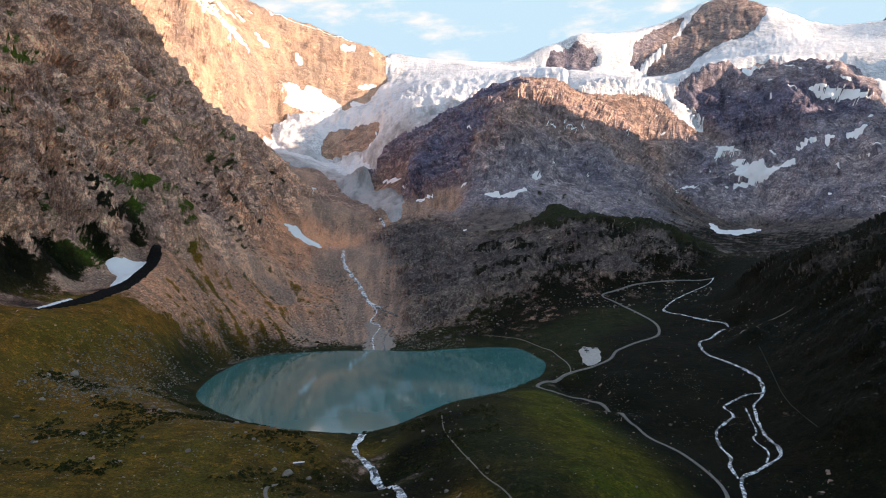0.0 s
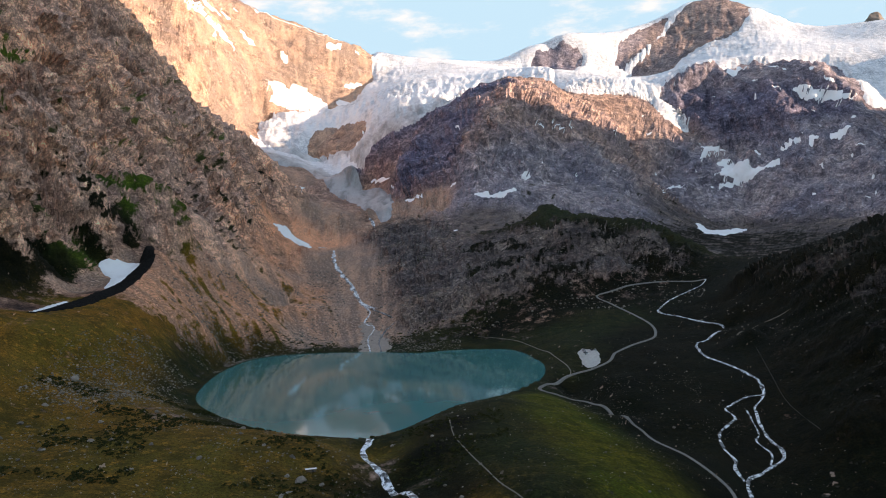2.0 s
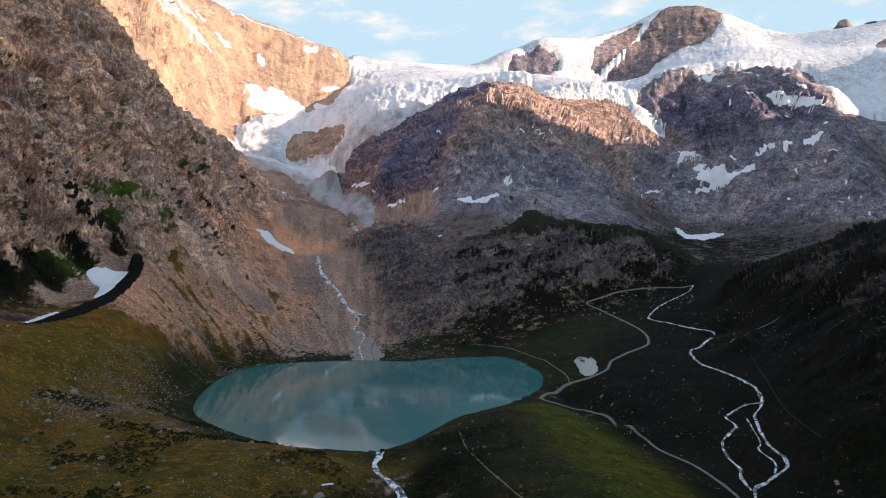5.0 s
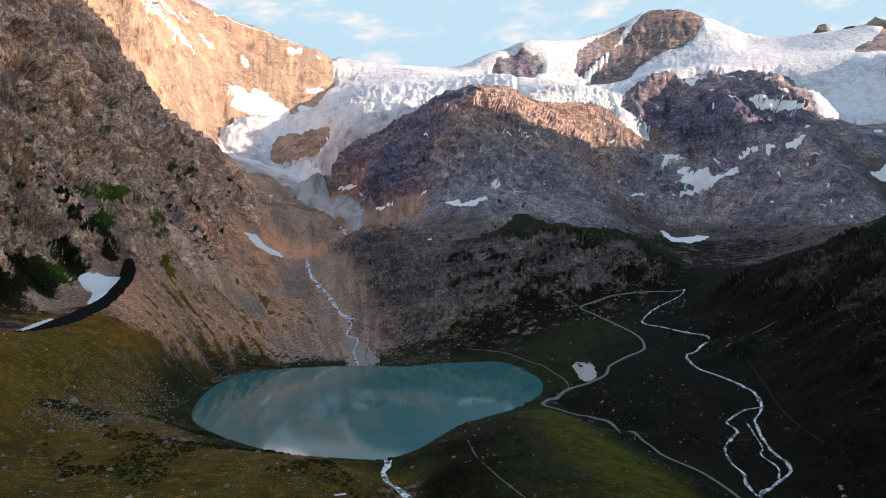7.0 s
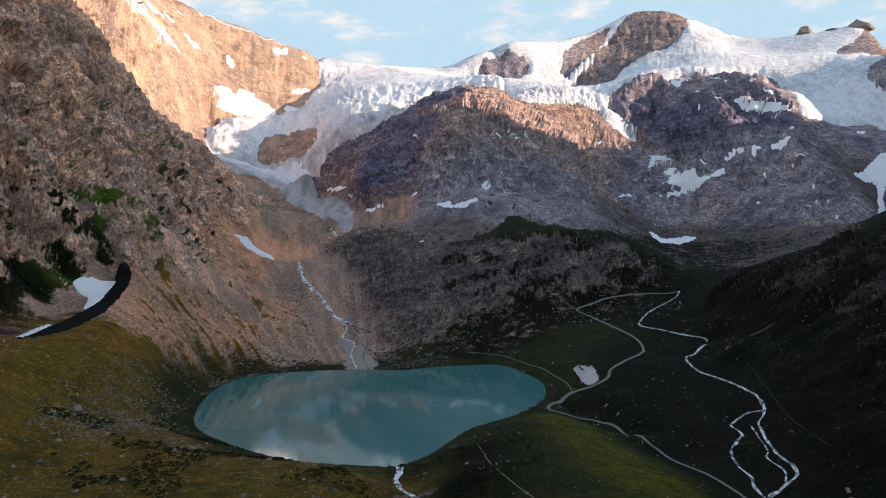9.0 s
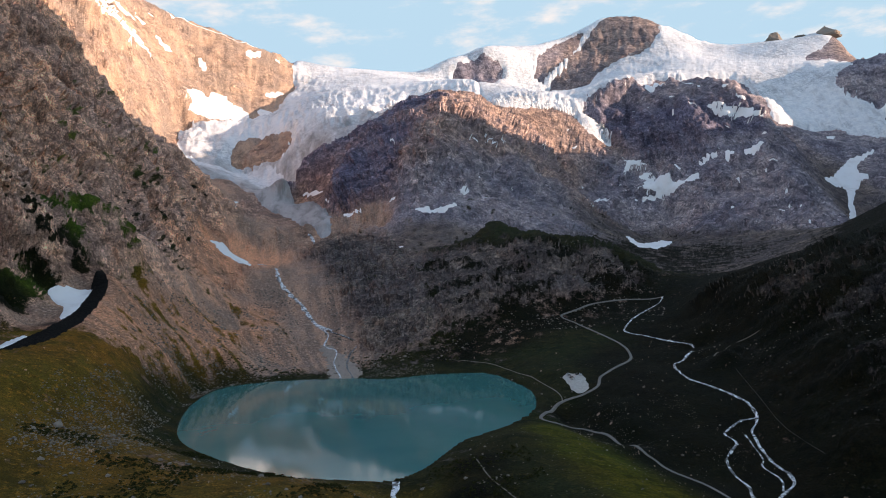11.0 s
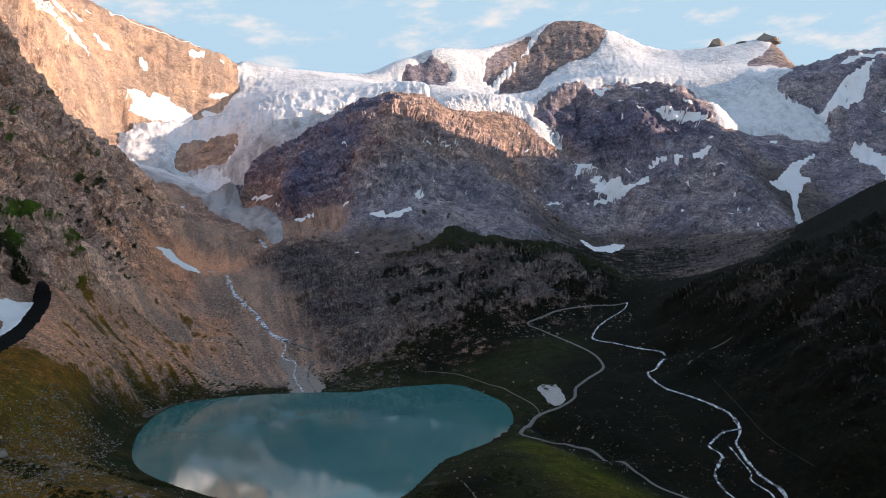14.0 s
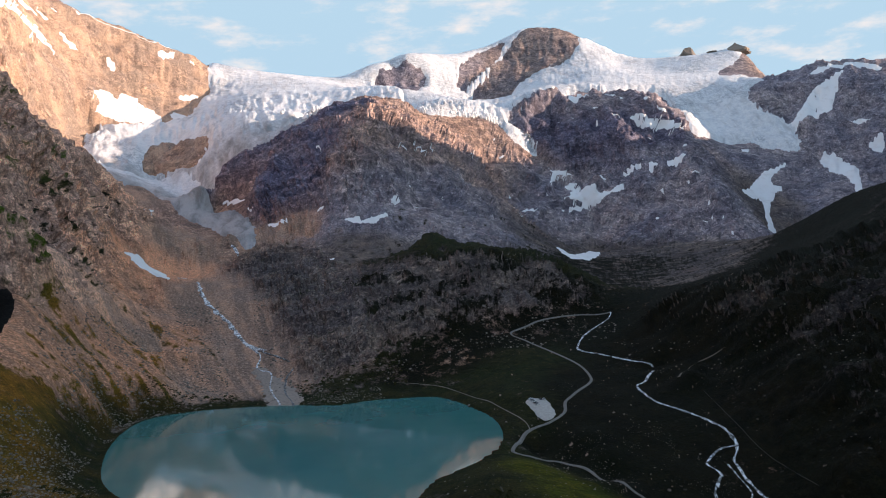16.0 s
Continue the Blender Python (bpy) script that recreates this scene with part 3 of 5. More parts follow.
def relief(x, y, full=True):
    """Smooth height and, with full, the ground's properties: land, rough, grass, scree, rock colour."""
    x, y = np.ravel(x).astype(float), np.ravel(y).astype(float)
    z, props, lands = np.empty(len(x)), np.empty((len(x), 9)), np.zeros(len(x), int)
    w, poly = SOLVED[:-3].astype(np.float32), SOLVED[-3:]
    for i in range(0, len(x), 20000):
        s = slice(i, i + 20000)
        d2 = (x[s, None] - CX).astype(np.float32) ** 2 + (y[s, None] - CY).astype(np.float32) ** 2
        z[s] = -np.sqrt(d2 + np.float32(SOFT**2)) @ w + poly[0] + poly[1] * x[s] / 1000 + poly[2] * y[s] / 1000
        if full:
            near = 1 / (d2 + 110) ** 2
            props[s] = (near @ ctrl[:, 4:].astype(np.float32)) / near.sum(1, keepdims=True)
            lands[s] = ctrl[d2.argmin(1), 3].astype(int)
    return (z, lands, props) if full else z


def inside(x, y, outline):
    """Distance to the outline in metres, positive inside it."""
    best, within = np.full(len(x), 1e9), np.zeros(len(x), bool)
    pts = np.array(outline, float)
    for (ax, ay), (bx, by) in zip(pts, np.roll(pts, -1, 0)):
        t = np.clip(((x - ax) * (bx - ax) + (y - ay) * (by - ay)) / ((bx - ax) ** 2 + (by - ay) ** 2 + 1e-9), 0, 1)
        best = np.minimum(best, np.hypot(x - ax - t * (bx - ax), y - ay - t * (by - ay)))
        within ^= ((ay > y) != (by > y)) & (x < (bx - ax) * (y - ay) / (by - ay + 1e-12) + ax)
    return np.where(within, best, -best)


def rounded(outline, times=2):
    """The outline with its corners cut."""
    pts = np.array(outline, float)
    for _ in range(times):
        nxt = np.roll(pts, -1, 0)
        pts = np.stack([pts * 0.75 + nxt * 0.25, pts * 0.25 + nxt * 0.75], 1).reshape(-1, 2)
    return pts


LAKE_SHORE = [(-237, 740), (-250, 814), (-254, 906), (-243, 985), (-220, 1012), (-167, 1018), (-108, 1003), (-72, 987), (-37, 962), (4, 970), (51, 959), (77, 948), (91, 894), (100, 809), (77, 719), (49, 687), (24, 665), (0, 649), (-18, 619), (-36, 585), (-53, 565), (-67, 555), (-97, 571), (-134, 592), (-166, 626), (-203, 677)]

LAKE = rounded(LAKE_SHORE)


def near_way(x, y, way, reach):
    """1 on the way, 0 past its reach."""
    pts, best = np.array(way, float), np.full(len(x), 1e9)
    some = np.where((x > pts[:, 0].min() - reach) & (x < pts[:, 0].max() + reach) & (y > pts[:, 1].min() - reach) & (y < pts[:, 1].max() + reach))[0]
    for (ax, ay), (bx, by) in zip(pts, pts[1:]):
        t = np.clip(((x[some] - ax) * (bx - ax) + (y[some] - ay) * (by - ay)) / ((bx - ax) ** 2 + (by - ay) ** 2 + 1e-9), 0, 1)
        best[some] = np.minimum(best[some], np.hypot(x[some] - ax - t * (bx - ax), y[some] - ay - t * (by - ay)))
    return 1 - step(0.35 * reach, reach, best)


WAYS = []  # roads and streams, along which the ground lies smooth


def ground(x, y, fine=True, base=None):
    """Height with crags, gullies and tussocks, and the ground's properties."""
    shape = np.shape(x)
    x, y = np.ravel(x).astype(float), np.ravel(y).astype(float)
    z, lands, props = relief(x, y) if base is None else base
    rough = props[:, 0].copy()
    for way, reach in WAYS:
        rough *= 1 - 0.85 * near_way(x, y, way, reach)
    wx = x - 0.7 * z + 45 * fbm(x, y, 170, 3, 5)
    wy = y + 0.7 * z + 45 * fbm(x, y, 170, 3, 9)
    crags = fbm(wx, wy, 240, 7 if fine else 3, 21, ridged=True, gain=0.56)
    z = z + rough * 0.8 * (crags - 0.25)
    z = z + 0.45 * np.minimum(rough, 3) * fbm(x, y, 30, 4 if fine else 2, 44)
    shore = inside(x, y, LAKE)
    lift = step(-30, 0, shore)
    z = np.where(shore > 0, -0.4 - 6 * step(0, 25, shore), z * (1 - lift) + lift * np.maximum(0.25 + 0.02 * np.abs(shore), np.minimum(z, 3)))
    return z.reshape(shape), lands.reshape(shape), props.reshape(shape + (9,)), shore.reshape(shape)


def rock_relief(x, y, z, lean, rough):
    """How far bare rock stands out from its slope: spurs, gullies, ledges and broken plates."""
    lx, ly = lean
    bend = 30 * fbm(x + 0.6 * z, y - 0.5 * z, 120, 3, 305)
    u, v, w = x + bend, y - bend, z + 0.6 * bend

    def three(make, seed):
        return lx * make(v, w, seed) + ly * make(u, w, seed + 40) + (1 - lx - ly) * make(u, v, seed + 80)

    out = 1.15 * (three(lambda a, b, s: fbm(a, b * 0.8, 150, 3, s, True, 0.55), 311) - 0.3)
    out += 1.3 * step(11, 19, rough) * (three(lambda a, b, s: fbm(a, b * 0.65, 300, 3, s, True, 0.5), 301) - 0.3)
    out *= 1 + 1.1 * step(1900, 2200, y) * (1 - step(3000, 3200, y))
    out += 0.85 * (three(lambda a, b, s: fbm(a, b * 0.7, 55, 3, s, True, 0.6), 321) - 0.3)
    out += 0.50 * three(lambda a, b, s: blocks(a, b * 0.8, 34, s), 331)
    far = 1 - 0.75 * step(2200, 2700, y)
    out += far * 0.32 * three(lambda a, b, s: blocks(a, b, 13, s), 341)
    out += far * 0.15 * three(lambda a, b, s: blocks(a, b, 5, s), 351)
    return out * rough * step(3, 8, rough)


# ---------------------------------------------------------------- outlines in plan
ICE_UPPER = [(-196, 3838), (-62, 3833), (70, 3825), (229, 3821), (382, 3879), (500, 3700), (560, 3350), (520, 3020), (400, 2830), (250, 2720), (100, 2640), (0, 2580), (-80, 2500), (-150, 2430), (-260, 2760), (-351, 2870), (-430, 2700), (-500, 2690), (-560, 2790), (-600, 2950), (-590, 3120), (-508, 3162), (-423, 3191), (-356, 3232), (-271, 3260), (-252, 3407), (-193, 3514), (-207, 3573)]
ICE_TONGUE = [(-585, 2864), (-535, 2805), (-457, 2794), (-347, 2849), (-221, 2792), (-136, 2325), (-201, 2708), (-209, 2296), (-194, 2286), (-136, 2221), (-97, 2084), (-85, 1872), (-103, 1809), (-124, 1859), (-182, 2097), (-232, 2159), (-265, 2193), (-290, 2247), (-369, 2564), (-407, 2477), (-461, 2444), (-398, 1926), (-605, 2792)]
ROCK_WINDOW = [(-424, 2858), (-408, 2944), (-376, 3005), (-319, 3082), (-205, 2942), (-196, 2868), (-232, 2797), (-292, 2836), (-366, 2852)]
SNOWFIELD = [(382, 3909), (525, 3939), (671, 3958), (993, 4087), (1172, 4165), (1362, 4244), (1507, 4273), (1707, 4272), (1829, 4180), (1952, 4099), (2098, 4057), (2243, 3985), (2511, 3892), (2191, 3201), (2116, 3192), (2004, 3102), (2023, 3036), (2104, 2952), (2053, 2812), (1967, 2850), (1848, 2967), (1598, 2848), (1616, 2936), (1736, 3235), (1649, 3318), (1364, 3177), (1245, 3193), (1086, 2962), (991, 2929), (869, 2882), (833, 2824), (917, 2749), (804, 2718), (799, 2840), (604, 2736), (481, 2697), (504, 3181), (482, 3697)]
PEAK_ROCK_A = [(928, 3790), (1035, 3920), (1158, 4020), (1296, 4100), (1265, 4040), (1144, 3900), (1052, 3810), (957, 3740), (922, 3740)]
PEAK_ROCK_B = [(1457, 4165), (1483, 4230), (1696, 4240), (1850, 4150), (1762, 4070), (1682, 4060), (1642, 3960), (1517, 3860), (1344, 3810), (1197, 3700), (1115, 3600), (1061, 3570), (977, 3600), (922, 3680), (1020, 3760), (1135, 3880), (1233, 3980), (1307, 4050)]
PEAK_ROCK_C = [(495, 3698), (605, 3768), (687, 3767), (725, 3765), (767, 3756), (766, 3732), (668, 3552), (586, 3582)]
PEAK_ROCK_D = [(2154, 3540), (2306, 3600), (2501, 3780), (2556, 3740), (2436, 3500), (2289, 3450), (2279, 3520), (2212, 3470), (2136, 3470)]
PEAK_ROCK_E = [(2147, 3850), (2216, 3960), (2312, 3960), (2296, 3860)]
PEAK_ROCK_F = [(2381, 3740), (2486, 3870), (2540, 3870), (2466, 3740)]
ROAD = [(159, 472), (163, 491), (161, 517), (154, 543), (144, 578), (138, 600), (130, 611), (125, 664), (115, 699), (98, 697), (80, 687), (74, 693), (81, 709), (108, 757), (137, 768), (155, 781), (167, 807), (183, 825), (220, 868), (236, 902), (245, 950), (238, 1003), (223, 1061), (211, 1088), (242, 1107), (278, 1128), (331, 1145), (378, 1137)]
STREAM = [(378, 1137), (368, 1122), (329, 1090), (300, 1061), (273, 1014), (288, 981), (305, 938), (316, 905), (283, 863), (264, 848), (252, 794), (261, 756), (266, 717), (264, 684), (256, 665), (244, 652), (237, 627), (232, 598), (232, 573), (224, 563), (209, 553), (189, 533), (175, 489)]
STREAM_ARM = [(259, 670), (243, 671), (220, 652), (221, 635), (199, 610), (193, 587), (194, 568), (187, 549), (186, 530)]
OUTLET = [(-62, 552), (-66, 531), (-59, 507), (-49, 488), (-36, 452), (-24, 417)]
INLET = [(-248, 1743), (-210, 1683), (-191, 1543), (-169, 1462), (-144, 1379), (-127, 1308), (-99, 1241)]
STREAM_LOOP = [(236, 648), (229, 610), (222, 598), (224, 576), (216, 560)]
INLET_FORK = [(-127, 1308), (-107, 1230), (-112, 1180), (-96, 1145), (-100, 1079), (-92, 985)]
INLET_BRAID = [(-110, 1255), (-84, 1200), (-66, 1150), (-78, 1110), (-84, 1050), (-78, 985)]
RILL = [(666, 2254), (682, 2202), (708, 2166), (684, 2033)]
HILL_PATH = [(301, 783), (271, 664), (265, 618), (260, 570), (256, 545)]
BLACK_GULLY = [(-393, 737), (-391, 812), (-383, 881), (-382, 943), (-381, 1003), (-387, 1069), (-379, 1100), (-359, 1026), (-360, 966), (-360, 875), (-365, 788)]
FALL = [(-141, 1863), (-132, 1830), (-117, 1723)]
FOOTPATH = [(-8, 573), (-6, 517), (2, 485), (9, 461), (17, 428), (27, 403)]
TRACK = [(38, 1015), (64, 997), (92, 962), (106, 892), (113, 825), (115, 770), (108, 757)]
HILL_TRACK = [(297, 821), (329, 850), (349, 845), (363, 838)]
PARK = [(133, 833), (154, 820), (147, 780), (134, 768), (129, 785)]
CARS = [(137, 824), (137, 810), (133, 802)]
DELTA = [(-121, 1190), (-104, 1185), (-80, 1090), (-60, 985), (-104, 985), (-110, 1050), (-108, 1095)]
HUT = [(-91, 468)]
BOULDER = [(-95, 452)]
ROCKL = [(-305, 653)]
LOOP = [(-95, 437), (-101, 431), (-100, 419), (-96, 409)]
SNOW_PATCHES, SNOW_FACES = [], []


def snow(*outline):
    """A patch on gentle ground, outlined in plan."""
    SNOW_PATCHES.append(outline)


def snow_face(y, *outline):
    """A patch on a steep face that fronts the valley, outlined in elevation (x, z) about the depth y."""
    SNOW_FACES.append((y, outline))


snow((2168, 2958), (2235, 3002), (2351, 3001), (2442, 3004), (2332, 2950), (2248, 2890), (2174, 2902), (2065, 2905), (2073, 2931))
snow((2316, 3094), (2423, 3080), (2578, 2962), (2539, 2905), (2452, 3015), (2301, 3044))
snow((2292, 2849), (2345, 2774), (2306, 2778), (2279, 2822))
snow((2277, 2736), (2318, 2691), (2266, 2640), (2257, 2703))
snow((2096, 2785), (2153, 2732), (2136, 2603), (1107, 1433), (2042, 2528), (2059, 2657), (2047, 2729))
snow((1553, 2538), (1742, 2687), (1856, 2725), (1956, 2788), (1840, 2689), (1761, 2656), (1792, 2600), (1709, 2570), (1583, 2413), (1476, 2245), (1460, 2191), (1355, 2100), (1532, 2364), (1659, 2548), (1577, 2526))
snow((946, 1476), (1623, 2256), (1563, 2234))
snow((-346, 1749), (-323, 1765), (-292, 1759), (-256, 1736), (-261, 1667), (-291, 1674), (-322, 1694))
snow((-741, 3342), (-621, 3434), (-488, 3493), (-378, 3567), (-285, 3632), (-398, 3519), (-488, 3479), (-618, 3407))
snow((700, 2134), (731, 2147), (685, 1987), (806, 2178), (920, 2370), (875, 2207), (690, 1866), (664, 1893), (619, 1833))
snow((1123, 2206), (1137, 2201), (1125, 2193))
snow((1217, 2098), (1235, 2092), (1226, 2091))
snow((1059, 1890), (1052, 1854), (1018, 1808))
snow((8, 1659), (23, 1652), (13, 1644))
snow((36, 1676), (56, 1650), (45, 1633))
snow((-424, 1009), (-416, 1023), (-407, 1038), (-382, 1044), (-374, 1014), (-376, 952), (-384, 915), (-393, 970), (-416, 1001))
snow((-391, 756), (-399, 809), (-392, 859), (-380, 810), (-381, 755))
snow_face(2185, (318, 425), (333, 401), (322, 403), (306, 419))
snow_face(2252, (361, 434), (401, 402), (392, 396), (365, 415))
snow_face(2270, (407, 419), (429, 405), (420, 400))
snow_face(1932, (218, 267), (244, 278), (251, 265), (224, 252))
snow_face(1839, (96, 232), (122, 232), (147, 221), (174, 228), (205, 235), (198, 222), (156, 214), (112, 218))
snow_face(1934, (274, 251), (297, 247), (280, 243))
snow_face(2043, (376, 282), (389, 266), (379, 264))
snow_face(2650, (735, 435), (767, 439), (737, 418))
snow_face(2723, (843, 481), (908, 452), (901, 436), (848, 455))
snow_face(2650, (909, 384), (944, 369), (1002, 347), (988, 338), (940, 352), (908, 324), (875, 313), (923, 358))
snow_face(2506, (903, 279), (942, 295), (936, 310), (987, 329), (1014, 312), (1017, 294), (1048, 284), (1108, 310), (1085, 276), (1034, 272), (1001, 244), (932, 241), (863, 235), (958, 258))
snow_face(2340, (664, 254), (676, 260), (692, 236), (674, 224))
snow_face(2458, (730, 238), (767, 252), (812, 238), (766, 233), (736, 229))
snow_face(2496, (1116, 335), (1154, 353), (1203, 377), (1184, 356), (1134, 328))
snow_face(2452, (1179, 326), (1209, 373), (1230, 368), (1200, 334))
snow_face(2437, (1241, 352), (1264, 381), (1341, 384), (1294, 366), (1256, 353))
snow_face(2704, (1267, 567), (1315, 575), (1362, 543), (1422, 523), (1447, 470), (1400, 484), (1353, 517), (1311, 503), (1293, 539))
snow_face(2714, (1373, 584), (1417, 578), (1427, 559), (1388, 556))
snow_face(2188, (1173, 161), (1271, 198), (1277, 190), (1224, 170))
snow_face(2844, (1171, 632), (1213, 627), (1190, 618))
snow_face(2848, (1087, 589), (1110, 591), (1086, 566))
snow_face(2776, (1346, 642), (1383, 631), (1402, 614), (1361, 620))
snow_face(2943, (1116, 694), (1146, 707), (1222, 699), (1170, 665), (1130, 679))
snow_face(2861, (1234, 682), (1291, 666), (1302, 646), (1247, 659))
snow_face(2832, (1020, 559), (1040, 556), (1028, 547))
snow_face(2752, (1138, 554), (1163, 551), (1151, 540))
snow_face(2651, (1281, 479), (1308, 478), (1296, 468))
snow_face(2588, (1378, 427), (1421, 429), (1400, 420))
snow_face(2287, (1104, 198), (1122, 196), (1113, 189))
snow_face(2225, (1236, 232), (1261, 235), (1252, 227))
snow_face(2332, (1249, 306), (1269, 307), (1259, 300))
snow_face(2727, (1200, 571), (1235, 562), (1226, 554))
snow_face(2013, (282, 306), (297, 305), (289, 300))
snow_face(2350, (1256, 332), (1292, 332), (1304, 325), (1273, 324))
snow_face(2526, (1021, 331), (1066, 333), (1072, 323), (1040, 324))
snow_face(2372, (1168, 274), (1192, 275), (1180, 269))
snow_face(2537, (846, 289), (862, 294), (856, 282))
snow_face(2435, (560, 414), (587, 415), (575, 407))
snow_face(2544, (718, 304), (736, 301), (723, 294))
snow_face(2707, (733, 516), (753, 500), (742, 495))
snow_face(2430, (431, 515), (450, 514), (440, 505))
snow_face(1926, (109, 302), (123, 303), (116, 296))
snow_face(2848, (1775, 454), (1840, 456), (1839, 442), (1789, 439))
snow_face(2256, (-174, 309), (-113, 315), (-91, 307), (-141, 296))
snow_face(1916, (-73, 232), (0, 233), (-37, 216))
snow_face(1941, (-324, 276), (-300, 265), (-309, 263))
snow_face(1915, (43, 256), (70, 268), (61, 257))
snow_face(2181, (80, 436), (97, 437), (90, 423))
snow_face(1919, (85, 284), (104, 291), (92, 280))
snow_face(2277, (-218, 338), (-185, 334), (-198, 320), (-215, 323))
snow_face(2108, (-102, 272), (-77, 274), (-88, 267))
snow_face(2974, (-857, 1057), (-828, 1035), (-807, 1055), (-745, 978), (-683, 901), (-670, 863), (-691, 881), (-747, 944), (-778, 993), (-816, 1012))
snow_face(3114, (-821, 1104), (-794, 1086), (-752, 1042), (-789, 1057))
snow_face(3226, (-775, 1079), (-741, 1060), (-712, 1012), (-739, 1028))
snow_face(3259, (-711, 1019), (-669, 980), (-642, 943), (-660, 939), (-698, 983))
snow_face(3510, (-378, 1015), (-314, 1004), (-366, 954), (-400, 976))
snow_face(3342, (-573, 943), (-537, 926), (-530, 869), (-555, 880))
snow_face(3209, (-605, 795), (-540, 782), (-524, 757), (-510, 798), (-457, 766), (-447, 741), (-383, 712), (-364, 658), (-474, 657), (-547, 675), (-603, 700), (-565, 731))
snow_face(3210, (-352, 732), (-263, 689), (-287, 656), (-334, 673))
snow_face(3440, (-324, 804), (-275, 814), (-236, 813), (-264, 787), (-309, 777))
snow_face(3296, (-743, 1110), (-706, 1103), (-721, 1091))
snow_face(3568, (-281, 975), (-252, 967), (-263, 954))


# ---------------------------------------------------------------- the land
GROUND_MAT = ground_material()


def mesh_of(name, verts, faces, material, smooth=True, attrs=()):
    """A mesh from arrays, with colour attributes."""
    me = bpy.data.meshes.new(name)
    faces = np.asarray(faces, np.int32)
    n, k = faces.shape
    me.vertices.add(len(verts))
    me.vertices.foreach_set("co", np.asarray(verts, np.float32).ravel())
    me.loops.add(n * k)
    me.loops.foreach_set("vertex_index", faces.ravel())
    me.polygons.add(n)
    me.polygons.foreach_set("loop_start", np.arange(0, n * k, k, dtype=np.int32))
    me.update(calc_edges=True)
    me.polygons.foreach_set("use_smooth", np.full(n, smooth))
    for key, values in attrs:
        layer = me.attributes.new(key, "FLOAT_COLOR", "POINT")
        layer.data.foreach_set("color", np.c_[values, np.ones(len(values))].astype(np.float32).ravel())
    me.materials.append(material)
    return me


CENTRE = (-60.0, 0.0)
angles = np.radians(np.r_[np.arange(-180, -36, 4.0), np.arange(-36, 50, 0.085), np.arange(50, 181, 4.0)])


def way_points(way, spacing=5.0):
    """A smooth line through the corners of a way, with a point every few metres."""
    p = np.array(way, float)
    p = np.vstack([2 * p[0] - p[1], p, 2 * p[-1] - p[-2]])
    out = []
    for a, b, c, d in zip(p, p[1:], p[2:], p[3:]):
        n = max(2, int(np.hypot(*(c - b)) / spacing))
        for t in np.arange(n) / n:
            out.append(0.5 * (2 * b + (c - a) * t + (2 * a - 5 * b + 4 * c - d) * t * t + (3 * b - a - 3 * c + d) * t**3))
    return np.array(out + [p[-2]])


WAYS += [(ROAD, 16), (STREAM, 20), (STREAM_ARM, 16), (OUTLET, 16), (TRACK, 8), (FOOTPATH, 6)]


def smooth_rows(z, k):
    """A running mean over 2 k + 1 columns."""
    pad = np.concatenate([np.repeat(z[:, :1], k + 1, 1), z, np.repeat(z[:, -1:], k, 1)], 1)
    c = np.cumsum(pad, 1)
    return (c[:, 2 * k + 1 :] - c[:, : -2 * k - 1]) / (2 * k + 1)


# the bare relief on a wide grid of rings round the centre
rings = np.r_[np.linspace(5, 290, 12), np.geomspace(300, 4950, 330), np.linspace(5100, 7000, 6)]
ea = np.unique(np.r_[0:40, 38 : len(angles) - 34 : 4, len(angles) - 36 : len(angles)])
RA, RR = np.meshgrid(angles[ea], rings)
rz, rland, rprops = relief(CENTRE[0] + RR * np.sin(RA), CENTRE[1] + RR * np.cos(RA))
coarse = RR.shape
columns = np.arange(len(angles))


def over_columns(values):
    return np.stack([np.interp(columns, ea, row) for row in values.reshape(coarse)])


wide_z = over_columns(rz)
# rings close up where the land is steep and open, and spread out on flat and hidden ground
run = np.diff(rings)[:, None]
rise = np.diff(wide_z, axis=0) + run * (150 - wide_z[1:]) / rings[1:, None]
share = (np.maximum(rise, 0) + 0.10 * run) / np.maximum(rings[1:, None], 250)
share = smooth_rows(smooth_rows(share, 30), 30)
along = np.vstack([np.zeros(len(angles)), np.cumsum(share, 0)])
ROWS = 880
GR, base_z, base_props = np.empty((ROWS, len(angles))), np.empty((ROWS, len(angles))), np.empty((ROWS, len(angles), 9))
wide_props = [over_columns(rprops[:, k]) for k in range(9)]
for c in columns:
    GR[:, c] = np.interp(np.linspace(0, along[-1, c], ROWS), along[:, c], rings)
    base_z[:, c] = np.interp(GR[:, c], rings, wide_z[:, c])
    for k in range(9):
        base_props[:, c, k] = np.interp(GR[:, c], rings, wide_props[k][:, c])
base_z = smooth_rows(base_z, 2)
GA = np.repeat(angles[None], ROWS, 0)
GX, GY = CENTRE[0] + GR * np.sin(GA), CENTRE[1] + GR * np.cos(GA)
near_ring = np.abs(np.searchsorted(rings, GR).clip(1, len(rings) - 1))
near_column = np.abs(columns[:, None] - ea).argmin(1)
base_land = rland.reshape(coarse)[near_ring, near_column[None]]


def fall(z):
    """How fast the height z changes along x and y."""
    (xi, xj), (yi, yj), (zi, zj) = np.gradient(GX), np.gradient(GY), np.gradient(z)
    det = xi * yj - xj * yi
    det = np.where(np.abs(det) < 1e-9, 1e-9, det)
    return (zi * yj - zj * yi) / det, (xi * zj - xj * zi) / det


lean = np.stack([f.ravel() ** 2 for f in fall(base_z)]) * 1.6
lean = np.minimum(lean, 25)
lean = lean / (1 + lean.sum(0))
